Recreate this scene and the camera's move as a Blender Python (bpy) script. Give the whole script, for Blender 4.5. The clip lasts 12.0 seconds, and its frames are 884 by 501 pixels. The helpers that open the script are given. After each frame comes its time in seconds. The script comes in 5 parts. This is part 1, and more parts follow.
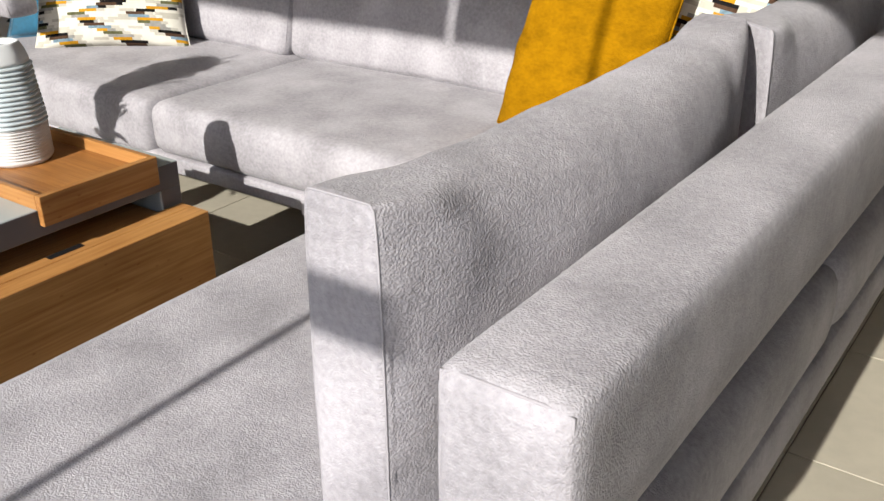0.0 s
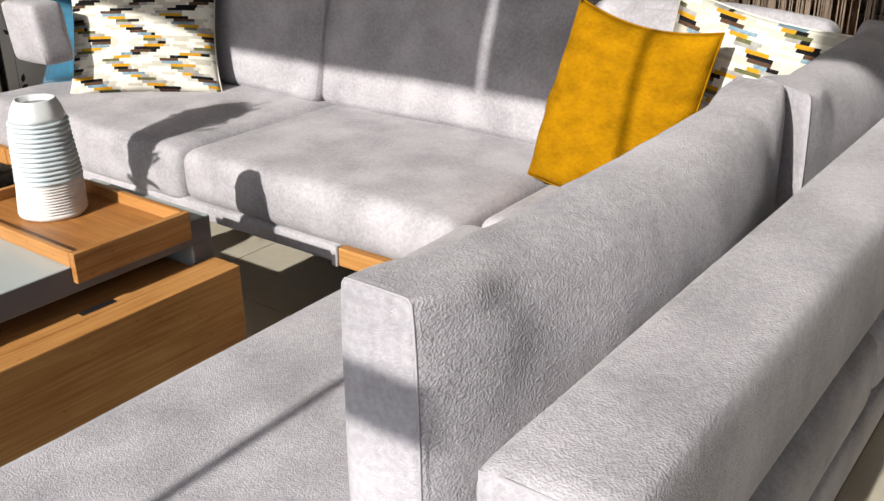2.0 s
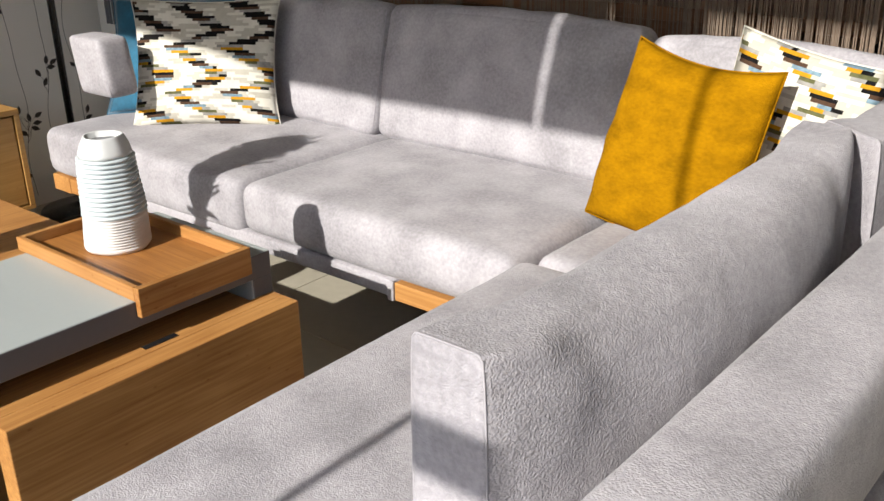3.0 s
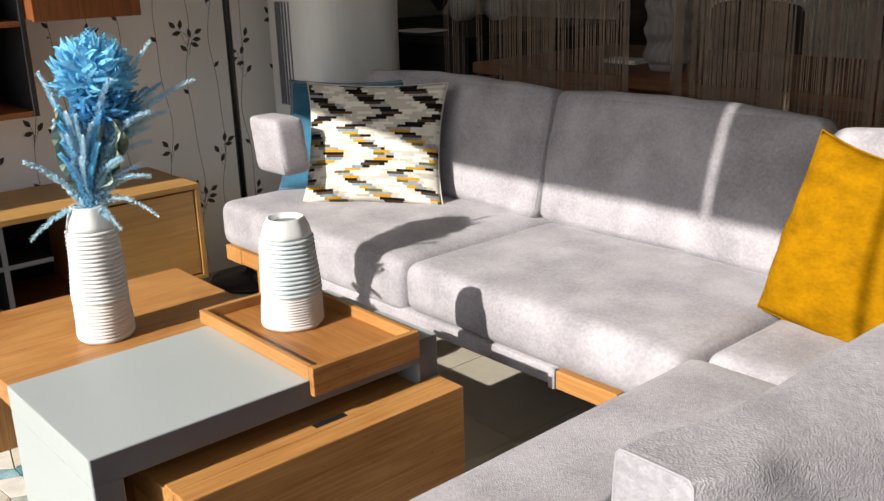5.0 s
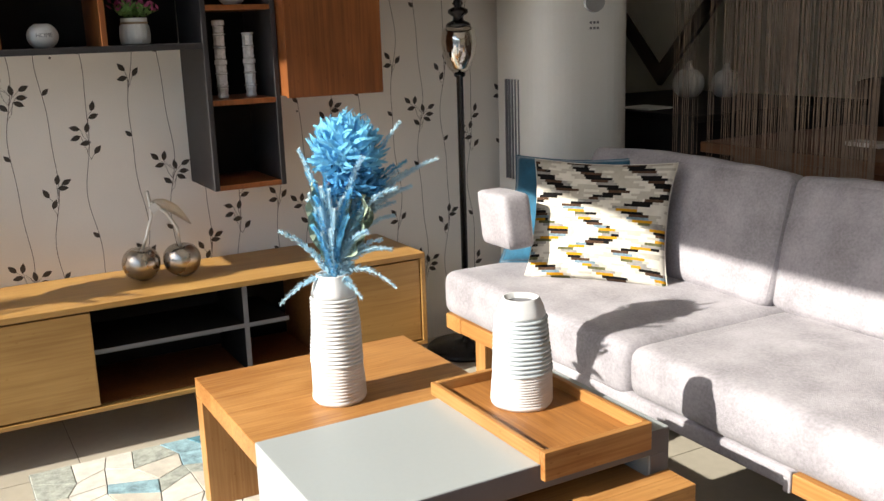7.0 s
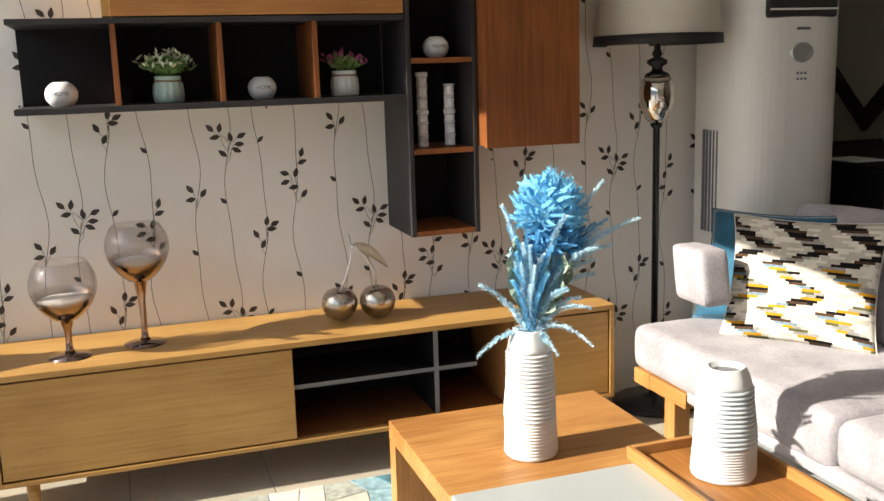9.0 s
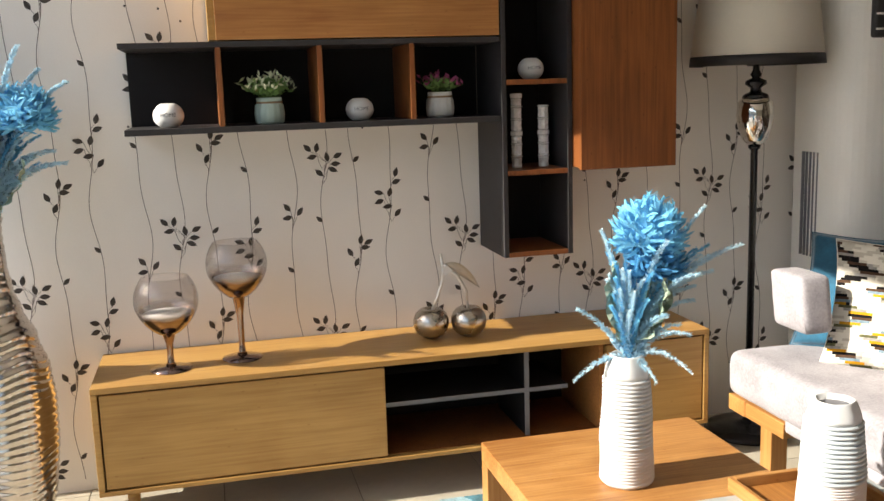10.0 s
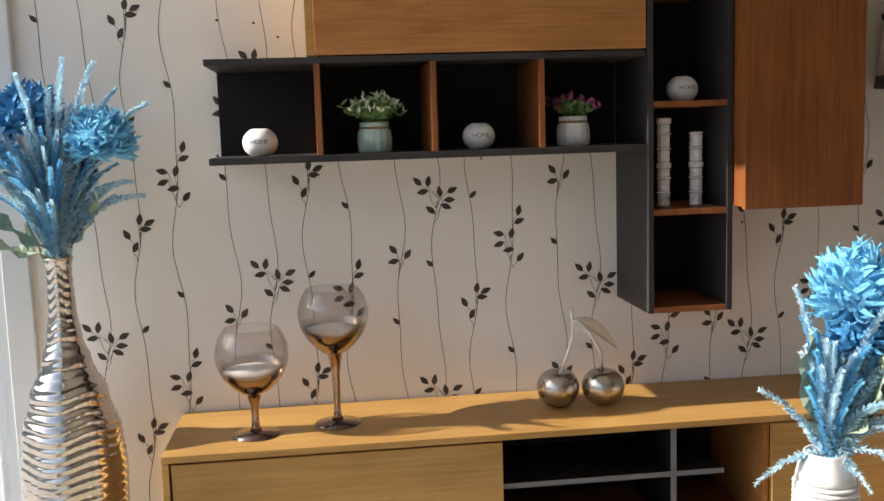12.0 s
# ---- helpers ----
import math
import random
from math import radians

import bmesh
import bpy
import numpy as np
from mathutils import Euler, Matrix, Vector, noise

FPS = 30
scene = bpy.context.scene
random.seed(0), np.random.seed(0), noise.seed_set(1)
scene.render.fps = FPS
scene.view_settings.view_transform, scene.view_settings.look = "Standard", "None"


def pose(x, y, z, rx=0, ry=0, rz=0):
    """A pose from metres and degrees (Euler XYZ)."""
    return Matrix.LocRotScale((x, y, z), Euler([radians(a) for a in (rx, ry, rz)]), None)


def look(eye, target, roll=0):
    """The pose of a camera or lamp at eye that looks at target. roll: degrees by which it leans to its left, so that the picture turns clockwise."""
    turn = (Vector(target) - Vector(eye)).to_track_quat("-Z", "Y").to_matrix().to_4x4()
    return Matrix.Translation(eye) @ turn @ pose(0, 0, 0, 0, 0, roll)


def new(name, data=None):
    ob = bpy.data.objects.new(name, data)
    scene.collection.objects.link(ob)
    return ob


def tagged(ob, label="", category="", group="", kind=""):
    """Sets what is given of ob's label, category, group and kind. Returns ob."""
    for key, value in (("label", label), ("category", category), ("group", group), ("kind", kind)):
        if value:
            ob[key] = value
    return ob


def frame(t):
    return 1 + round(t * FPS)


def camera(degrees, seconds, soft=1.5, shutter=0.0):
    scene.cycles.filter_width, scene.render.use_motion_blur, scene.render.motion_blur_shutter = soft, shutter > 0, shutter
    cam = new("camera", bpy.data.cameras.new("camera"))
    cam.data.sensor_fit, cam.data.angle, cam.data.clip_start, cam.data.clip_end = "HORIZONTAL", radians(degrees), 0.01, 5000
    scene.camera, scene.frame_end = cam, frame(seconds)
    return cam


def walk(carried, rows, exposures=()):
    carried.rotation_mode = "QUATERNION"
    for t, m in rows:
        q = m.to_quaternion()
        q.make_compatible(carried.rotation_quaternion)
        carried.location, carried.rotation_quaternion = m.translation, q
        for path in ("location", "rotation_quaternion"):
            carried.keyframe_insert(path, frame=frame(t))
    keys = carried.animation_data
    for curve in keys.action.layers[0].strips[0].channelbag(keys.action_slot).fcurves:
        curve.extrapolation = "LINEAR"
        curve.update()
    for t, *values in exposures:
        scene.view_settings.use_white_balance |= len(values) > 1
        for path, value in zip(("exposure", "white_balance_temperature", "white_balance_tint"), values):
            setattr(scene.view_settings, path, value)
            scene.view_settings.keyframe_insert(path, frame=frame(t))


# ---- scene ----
cam = camera(50.0, 12.0, soft=1.5)
PATH = [
    (0, (3.366, 0.327, 1.073), (2.316, 1.8, 0.22), -0.4),
    (0.5, (3.362, 0.338, 1.085), (2.303, 1.817, 0.254), -0.4),
    (1, (3.357, 0.342, 1.093), (2.288, 1.827, 0.285), -0.3),
    (1.5, (3.35, 0.343, 1.107), (2.274, 1.825, 0.303), -0.4),
    (2, (3.34, 0.345, 1.118), (2.233, 1.807, 0.32), -0.7),
    (2.5, (3.329, 0.344, 1.131), (2.179, 1.783, 0.351), -1.0),
    (4.5, (3.285, 0.317, 1.167), (1.915, 1.629, 0.535), -1.5),
    (5, (3.271, 0.307, 1.176), (1.832, 1.559, 0.576), -1.8),
    (5.5, (3.262, 0.294, 1.185), (1.749, 1.472, 0.617), -1.8),
    (6, (3.248, 0.281, 1.191), (1.672, 1.389, 0.655), -1.8),
    (6.5, (3.237, 0.264, 1.205), (1.596, 1.294, 0.708), -1.8),
    (7, (3.225, 0.246, 1.214), (1.52, 1.186, 0.759), -1.9),
    (9, (3.203, 0.19, 1.27), (1.338, 0.808, 0.895), -1.8),
    (9.5, (3.198, 0.162, 1.277), (1.305, 0.704, 0.927), -1.8),
    (10, (3.196, 0.147, 1.292), (1.279, 0.608, 0.952), -1.8),
    (10.5, (3.193, 0.129, 1.299), (1.262, 0.527, 0.962), -1.7),
    (11, (3.195, 0.123, 1.296), (1.25, 0.459, 0.974), -1.7),
    (11.5, (3.137, 0.133, 1.294), (1.179, 0.413, 0.996), -1.8),
    (12, (2.745, 0.206, 1.245), (0.774, 0.438, 0.997), -1.8),
]
walk(cam, [(t, look(eye, target, roll)) for t, eye, target, roll in PATH],
     exposures=((0.0, 0.84, 6550, 9), (2.5, 0.92, 6600, 9), (5.0, 0.98, 6700, 10), (6.5, 1.22, 6750, 10), (9.0, 1.46, 7150, 10), (11.0, 1.40, 7100, 11), (12.0, 1.30, 6950, 11)))

# ---- world, sun, exposure ----
SUN_DIR = Vector((-0.022, 1.0, -0.59)).normalized()
world = bpy.data.worlds.new("world")
scene.world = world
world.use_nodes = True
wn = world.node_tree.nodes
sky = wn.new("ShaderNodeTexSky")
sky.sky_type = "NISHITA"
sky.sun_disc = False
sky.sun_elevation = math.asin(-SUN_DIR.z)
sky.sun_rotation = math.atan2(-SUN_DIR.x, -SUN_DIR.y)
world.node_tree.links.new(sky.outputs[0], wn["Background"].inputs[0])
wn["Background"].inputs[1].default_value = 0.13
sun_data = bpy.data.lights.new("sun", "SUN")
sun_data.energy, sun_data.angle, sun_data.color = 4.0, radians(0.53), (1.0, 0.975, 0.93)
sun = new("sun", sun_data)
sun.matrix_world = look((2, -6, 5), Vector((2, -6, 5)) + SUN_DIR)

# ---- materials ----
def mat(name, base, rough=0.6, metal=0.0, spec=0.5, var=0.12, scale=6.0, fine=90.0, bump=0.12, bump_scale=160.0, stretch=(1, 1, 1), rand=0.0, sheen=0.0, depth=0.002):
    """A surface with mottling at two scales, uneven gloss and a fine relief."""
    m = bpy.data.materials.new(name)
    m.use_nodes = True
    nt = m.node_tree
    n, l = nt.nodes, nt.links
    bsdf = n["Principled BSDF"]
    co = n.new("ShaderNodeTexCoord")
    mp = n.new("ShaderNodeMapping")
    mp.inputs["Scale"].default_value = stretch
    l.new(co.outputs["Object"], mp.inputs["Vector"])
    a, b, c = (n.new("ShaderNodeTexNoise") for _ in range(3))
    for tex, s, d in ((a, scale, 5), (b, fine, 3), (c, bump_scale, 3)):
        tex.inputs["Scale"].default_value, tex.inputs["Detail"].default_value = s, d
        l.new(mp.outputs[0], tex.inputs["Vector"])
    mix = n.new("ShaderNodeMath")
    mix.operation = "MULTIPLY_ADD"
    l.new(b.outputs["Fac"], mix.inputs[0])
    mix.inputs[1].default_value = 0.45
    l.new(a.outputs["Fac"], mix.inputs[2])
    last = mix.outputs[0]
    if rand:
        oi = n.new("ShaderNodeObjectInfo")
        ad = n.new("ShaderNodeMath")
        ad.operation = "MULTIPLY_ADD"
        l.new(oi.outputs["Random"], ad.inputs[0])
        ad.inputs[1].default_value = rand
        l.new(last, ad.inputs[2])
        last = ad.outputs[0]
    rng = n.new("ShaderNodeMapRange")
    rng.inputs[1].default_value, rng.inputs[2].default_value = 0.45, 1.0 + rand
    l.new(last, rng.inputs[0])
    ramp = n.new("ShaderNodeValToRGB")
    lo = [max(0.0, v * (1 - var)) for v in base] + [1]
    hi = [min(1.0, v * (1 + var)) for v in base] + [1]
    ramp.color_ramp.elements[0].color, ramp.color_ramp.elements[1].color = lo, hi
    l.new(rng.outputs[0], ramp.inputs[0])
    l.new(ramp.outputs[0], bsdf.inputs["Base Color"])
    rr = n.new("ShaderNodeMapRange")
    rr.inputs[3].default_value, rr.inputs[4].default_value = max(0.02, rough - 0.07), min(1.0, rough + 0.07)
    l.new(a.outputs["Fac"], rr.inputs[0])
    l.new(rr.outputs[0], bsdf.inputs["Roughness"])
    bsdf.inputs["Metallic"].default_value = metal
    bsdf.inputs["Specular IOR Level"].default_value = spec
    if sheen:
        bsdf.inputs["Sheen Weight"].default_value = sheen
        bsdf.inputs["Sheen Roughness"].default_value = 0.4
    if bump:
        bp = n.new("ShaderNodeBump")
        bp.inputs["Strength"].default_value, bp.inputs["Distance"].default_value = bump, depth
        l.new(c.outputs["Fac"], bp.inputs["Height"])
        l.new(bp.outputs[0], bsdf.inputs["Normal"])
    return m


def wood_mat(name, base, dark, along=1, scale=1.0, rough=0.42, rand=0.0):
    """Lacquered veneer: long grain, cathedral bands and a few knots."""
    m = bpy.data.materials.new(name)
    m.use_nodes = True
    n, l = m.node_tree.nodes, m.node_tree.links
    bsdf = n["Principled BSDF"]
    co = n.new("ShaderNodeTexCoord")
    mp = n.new("ShaderNodeMapping")
    s = [9.0 * scale] * 3
    s[along] = 1.1 * scale
    mp.inputs["Scale"].default_value = s
    l.new(co.outputs["Object"], mp.inputs["Vector"])
    nz = n.new("ShaderNodeTexNoise")
    nz.inputs["Scale"].default_value, nz.inputs["Detail"].default_value, nz.inputs["Distortion"].default_value = 1.0, 4, 0.7
    l.new(mp.outputs[0], nz.inputs["Vector"])
    ring = n.new("ShaderNodeMath")
    ring.operation = "MULTIPLY"
    ring.inputs[1].default_value = 46.0
    l.new(nz.outputs["Fac"], ring.inputs[0])
    sn = n.new("ShaderNodeMath")
    sn.operation = "SINE"
    l.new(ring.outputs[0], sn.inputs[0])
    mp2 = n.new("ShaderNodeMapping")
    s2 = [160.0 * scale] * 3
    s2[along] = 5.0 * scale
    mp2.inputs["Scale"].default_value = s2
    l.new(co.outputs["Object"], mp2.inputs["Vector"])
    fi = n.new("ShaderNodeTexNoise")
    fi.inputs["Scale"].default_value, fi.inputs["Detail"].default_value = 1.0, 4
    l.new(mp2.outputs[0], fi.inputs["Vector"])
    vo = n.new("ShaderNodeTexVoronoi")
    mp3 = n.new("ShaderNodeMapping")
    s3 = [9.0 * scale] * 3
    s3[along] = 4.5 * scale
    mp3.inputs["Scale"].default_value = s3
    l.new(co.outputs["Object"], mp3.inputs["Vector"])
    l.new(mp3.outputs[0], vo.inputs["Vector"])
    kn = n.new("ShaderNodeMapRange")
    kn.inputs[1].default_value, kn.inputs[2].default_value = 0.03, 0.12
    kn.inputs[3].default_value, kn.inputs[4].default_value = 0.35, 0.0
    l.new(vo.outputs["Distance"], kn.inputs[0])
    s_a = n.new("ShaderNodeMath")
    s_a.operation = "MULTIPLY_ADD"
    l.new(sn.outputs[0], s_a.inputs[0])
    s_a.inputs[1].default_value = 0.05
    l.new(fi.outputs["Fac"], s_a.inputs[2])
    s_b = n.new("ShaderNodeMath")
    s_b.operation = "ADD"
    l.new(s_a.outputs[0], s_b.inputs[0])
    l.new(kn.outputs[0], s_b.inputs[1])
    mp4, blot, mild = n.new("ShaderNodeMapping"), n.new("ShaderNodeTexNoise"), n.new("ShaderNodeMath")
    s4 = [7.0 * scale] * 3
    s4[along] = 3.2 * scale
    mp4.inputs["Scale"].default_value = s4
    l.new(co.outputs["Object"], mp4.inputs["Vector"])
    blot.inputs["Scale"].default_value, blot.inputs["Detail"].default_value, blot.inputs["Distortion"].default_value = 1.0, 5, 0.6
    l.new(mp4.outputs[0], blot.inputs["Vector"])
    mild.operation = "MULTIPLY_ADD"
    l.new(blot.outputs["Fac"], mild.inputs[0])
    mild.inputs[1].default_value = 0.9
    half = n.new("ShaderNodeMath")
    half.operation = "MULTIPLY_ADD"
    l.new(s_b.outputs[0], half.inputs[0])
    half.inputs[1].default_value, half.inputs[2].default_value = 0.95, -0.38
    l.new(half.outputs[0], mild.inputs[2])
    last = mild.outputs[0]
    if rand:
        oi = n.new("ShaderNodeObjectInfo")
        ad = n.new("ShaderNodeMath")
        ad.operation = "MULTIPLY_ADD"
        l.new(oi.outputs["Random"], ad.inputs[0])
        ad.inputs[1].default_value = rand
        l.new(last, ad.inputs[2])
        last = ad.outputs[0]
    ramp = n.new("ShaderNodeValToRGB")
    ramp.color_ramp.elements[0].position, ramp.color_ramp.elements[1].position = 0.25, 0.88
    ramp.color_ramp.elements[0].color, ramp.color_ramp.elements[1].color = (*base, 1), (*dark, 1)
    l.new(last, ramp.inputs[0])
    l.new(ramp.outputs[0], bsdf.inputs["Base Color"])
    bsdf.inputs["Roughness"].default_value = rough
    bsdf.inputs["Specular IOR Level"].default_value = 0.4
    bp = n.new("ShaderNodeBump")
    bp.inputs["Strength"].default_value, bp.inputs["Distance"].default_value = 0.12, 0.001
    l.new(fi.outputs["Fac"], bp.inputs["Height"])
    l.new(bp.outputs[0], bsdf.inputs["Normal"])
    return m


def fabric_mat(name, base, nap, pebble=430.0, bump=0.42):
    """Brushed nubuck-like upholstery: cloudy nap and a pebbled grain."""
    m = mat(name, base, rough=0.82, var=nap, scale=7.0, fine=130.0, bump=0, sheen=0.12, spec=0.25)
    n, l = m.node_tree.nodes, m.node_tree.links
    n["Math"].inputs[1].default_value = 0.55
    n["Map Range"].inputs[1].default_value, n["Map Range"].inputs[2].default_value = 0.53, 1.03
    co = n["Texture Coordinate"]
    vo = n.new("ShaderNodeTexVoronoi")
    vo.feature = "SMOOTH_F1"
    vo.inputs["Scale"].default_value = pebble
    wob = n.new("ShaderNodeTexNoise")
    wob.inputs["Scale"].default_value, wob.inputs["Detail"].default_value = 60.0, 2
    wm = n.new("ShaderNodeMix")
    wm.data_type = "RGBA"
    wm.inputs[0].default_value = 0.008
    l.new(co.outputs["Object"], wob.inputs["Vector"])
    l.new(co.outputs["Object"], wm.inputs[6])
    l.new(wob.outputs["Color"], wm.inputs[7])
    l.new(wm.outputs[2], vo.inputs["Vector"])
    bp = n.new("ShaderNodeBump")
    bp.inputs["Strength"].default_value, bp.inputs["Distance"].default_value = bump, 0.002
    l.new(vo.outputs["Distance"], bp.inputs["Height"])
    l.new(bp.outputs[0], n["Principled BSDF"].inputs["Normal"])
    return m


M_SOFA = fabric_mat("sofa_nubuck", (0.348, 0.329, 0.347), 0.29, 430.0, 0.55)
M_SEAM = mat("sofa_piping", (0.34, 0.32, 0.338), rough=0.8, bump=0.2)
M_OAK = wood_mat("oak_veneer", (0.49, 0.25, 0.082), (0.26, 0.100, 0.024), along=1)
M_OAKX = wood_mat("oak_veneer_cross", (0.47, 0.24, 0.080), (0.30, 0.125, 0.032), along=0)
M_OAKZ = wood_mat("oak_veneer_upright", (0.47, 0.24, 0.080), (0.29, 0.118, 0.03), along=2)
M_TRAY = wood_mat("brown_oak_veneer", (0.40, 0.175, 0.048), (0.20, 0.075, 0.018), along=0, scale=1.2)
M_TVOAK = wood_mat("light_oak_veneer", (0.46, 0.265, 0.082), (0.31, 0.155, 0.042), along=1, scale=0.8)
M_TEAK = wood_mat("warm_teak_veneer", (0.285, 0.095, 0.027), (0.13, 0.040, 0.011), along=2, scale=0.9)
M_FLAP = wood_mat("flap_teak_veneer", (0.46, 0.21, 0.065), (0.28, 0.105, 0.03), along=1, scale=0.9)
# charcoal taken almost to black; on back panels it carries the recess shade
M_CHAR = mat("charcoal_with_recess_shade", (0.010, 0.0095, 0.0105), rough=0.6, spec=0.2, var=0.15, bump=0.05)
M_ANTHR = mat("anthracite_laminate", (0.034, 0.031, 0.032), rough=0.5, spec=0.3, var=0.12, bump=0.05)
M_RAILGREY = mat("grey_lacquered_shelf", (0.16, 0.16, 0.17), rough=0.45, var=0.06)
M_GREYTAB = mat("satin_grey_lacquer", (0.345, 0.372, 0.366), rough=0.38, var=0.03, scale=3, bump=0.03)
M_WALL = mat("cream_wallpaper", (0.84, 0.80, 0.74), rough=0.75, var=0.04, scale=2.5, fine=200, bump=0.12, bump_scale=420, depth=0.0008)
M_PLAIN = mat("plain_plaster", (0.64, 0.61, 0.53), rough=0.85, var=0.05, scale=2)
M_PRINT = mat("wallpaper_print", (0.055, 0.045, 0.038), rough=0.7, var=0.25, scale=30, bump=0)
M_STEM = mat("wallpaper_stem_print", (0.13, 0.105, 0.088), rough=0.7, var=0.2, scale=30, bump=0)
M_TILE = mat("beige_floor_tile", (0.42, 0.38, 0.30), rough=0.34, var=0.14, scale=4.0, fine=34, bump=0.05, rand=0.12)
M_GROUT = mat("floor_grout", (0.25, 0.22, 0.18), rough=0.9, var=0.15)
M_CEIL = mat("ceiling_paint", (0.82, 0.80, 0.77), rough=0.9, var=0.03)
M_CER = mat("white_ceramic", (0.58, 0.585, 0.58), rough=0.5, var=0.04, scale=20, bump=0.1, bump_scale=220, depth=0.0008)
M_RIBG = mat("grey_blue_glaze", (0.46, 0.51, 0.525), rough=0.5, var=0.05, scale=20, bump=0.1, bump_scale=220, depth=0.0008)
M_BISQUE = mat("pinkish_bisque", (0.60, 0.57, 0.545), rough=0.75, var=0.05, scale=20, bump=0.15)
M_MOUTH_SHADE = mat("vase_mouth_shade", (0.16, 0.16, 0.17), rough=0.7)
M_BLACK = mat("black_gloss_metal", (0.02, 0.02, 0.022), rough=0.25, metal=0.3, var=0.2)
M_CHROME = mat("mercury_glass", (0.72, 0.68, 0.62), rough=0.09, metal=1.0, var=0.18, scale=26, bump=0.25, bump_scale=40, depth=0.003)
M_SILVER = mat("brushed_silver", (0.54, 0.49, 0.43), rough=0.27, metal=1.0, var=0.12, scale=14, bump=0.15, bump_scale=30, depth=0.002)
M_SATIN = mat("satin_silver", (0.74, 0.70, 0.63), rough=0.36, metal=0.6, var=0.1, scale=20, bump=0.1)
M_HAMMER = mat("polished_silver", (0.64, 0.575, 0.51), rough=0.12, metal=1.0, var=0.12, scale=12, bump=0.08, bump_scale=50)
M_SHADE = mat("cream_lampshade_cloth", (0.90, 0.86, 0.76), rough=0.9, var=0.04, scale=10, bump=0.2, bump_scale=600, depth=0.0006)


def see_through(m, color, share):
    """Thin cloth or petals that let some light through."""
    n, l = m.node_tree.nodes, m.node_tree.links
    mix, tl = n.new("ShaderNodeMixShader"), n.new("ShaderNodeBsdfTranslucent")
    tl.inputs["Color"].default_value = (*color, 1)
    mix.inputs[0].default_value = share
    l.new(n["Principled BSDF"].outputs[0], mix.inputs[1])
    l.new(tl.outputs[0], mix.inputs[2])
    l.new(mix.outputs[0], n["Material Output"].inputs["Surface"])


see_through(M_SHADE, (0.84, 0.80, 0.70), 0.4)
M_BAND = mat("black_ribbon", (0.02, 0.018, 0.018), rough=0.6)
M_ACW = mat("air_conditioner_plastic", (0.88, 0.865, 0.81), rough=0.36, var=0.03, scale=3, bump=0.02)
M_ACD = mat("dark_vent", (0.03, 0.03, 0.032), rough=0.6)
M_ACG = mat("silver_display", (0.50, 0.51, 0.52), rough=0.3, metal=0.5)
M_BLUE1 = mat("sky_blue_bloom", (0.19, 0.56, 0.84), rough=0.7, var=0.35, scale=25, bump=0.1)
M_BLUE2 = mat("pale_blue_spike", (0.64, 0.84, 0.95), rough=0.8, var=0.35, scale=40, bump=0.2)
M_BLUE3 = mat("deep_blue_bloom", (0.05, 0.26, 0.50), rough=0.7, var=0.35, scale=25, bump=0.1)
see_through(M_BLUE1, (0.25, 0.62, 0.86), 0.4)
see_through(M_BLUE2, (0.50, 0.78, 0.94), 0.45)
M_SAGE = mat("sage_leaf", (0.30, 0.37, 0.27), rough=0.7, var=0.2, scale=25, bump=0.2)
M_MUST = mat("mustard_chenille", (0.275, 0.128, 0.002), rough=0.9, spec=0.04, var=0.34, scale=22, fine=150, bump=1.0, bump_scale=300, sheen=0.0, stretch=(0.65, 0.65, 1.1), depth=0.0015)
M_TEAL = mat("petrol_blue_velvet", (0.010, 0.095, 0.165), rough=0.8, var=0.35, scale=16, bump=0.4, bump_scale=300, sheen=0.4)
M_RIVORY = mat("rug_ivory_pile", (0.62, 0.59, 0.52), rough=0.95, var=0.16, scale=30, fine=300, bump=0.5, bump_scale=700)
M_RGREY = mat("rug_sage_pile", (0.35, 0.37, 0.32), rough=0.95, var=0.4, scale=45, fine=300, bump=0.5, bump_scale=700)
M_RTEAL = mat("rug_teal_pile", (0.07, 0.19, 0.23), rough=0.95, var=0.5, scale=40, fine=300, bump=0.5, bump_scale=700)
M_RBLUE = mat("rug_pale_blue_pile", (0.24, 0.38, 0.42), rough=0.95, var=0.5, scale=40, fine=300, bump=0.5, bump_scale=700)
M_RLINE = mat("rug_dark_line", (0.10, 0.10, 0.09), rough=0.95)
M_RSAND = mat("rug_sand_pile", (0.52, 0.48, 0.40), rough=0.95, var=0.2, scale=30, fine=300, bump=0.5, bump_scale=700)
M_PANE = bpy.data.materials.new("shop_window_glass")
M_PANE.use_nodes = True
_n, _l = M_PANE.node_tree.nodes, M_PANE.node_tree.links
_n.remove(_n["Principled BSDF"])
_mix, _tr, _gl = (_n.new(k) for k in ("ShaderNodeMixShader", "ShaderNodeBsdfTransparent", "ShaderNodeBsdfGlossy"))
_gl.inputs["Roughness"].default_value = 0.02


def thin_gloss(n, l, socket, power=4.0):
    """Grazing gloss of a thin sheet of glass."""
    lw, pw, ma = n.new("ShaderNodeLayerWeight"), n.new("ShaderNodeMath"), n.new("ShaderNodeMath")
    lw.inputs["Blend"].default_value = 0.5
    pw.operation, ma.operation = "POWER", "MULTIPLY_ADD"
    pw.inputs[1].default_value = power
    ma.inputs[1].default_value, ma.inputs[2].default_value = 0.7, 0.04
    l.new(lw.outputs["Facing"], pw.inputs[0])
    l.new(pw.outputs[0], ma.inputs[0])
    l.new(ma.outputs[0], socket)


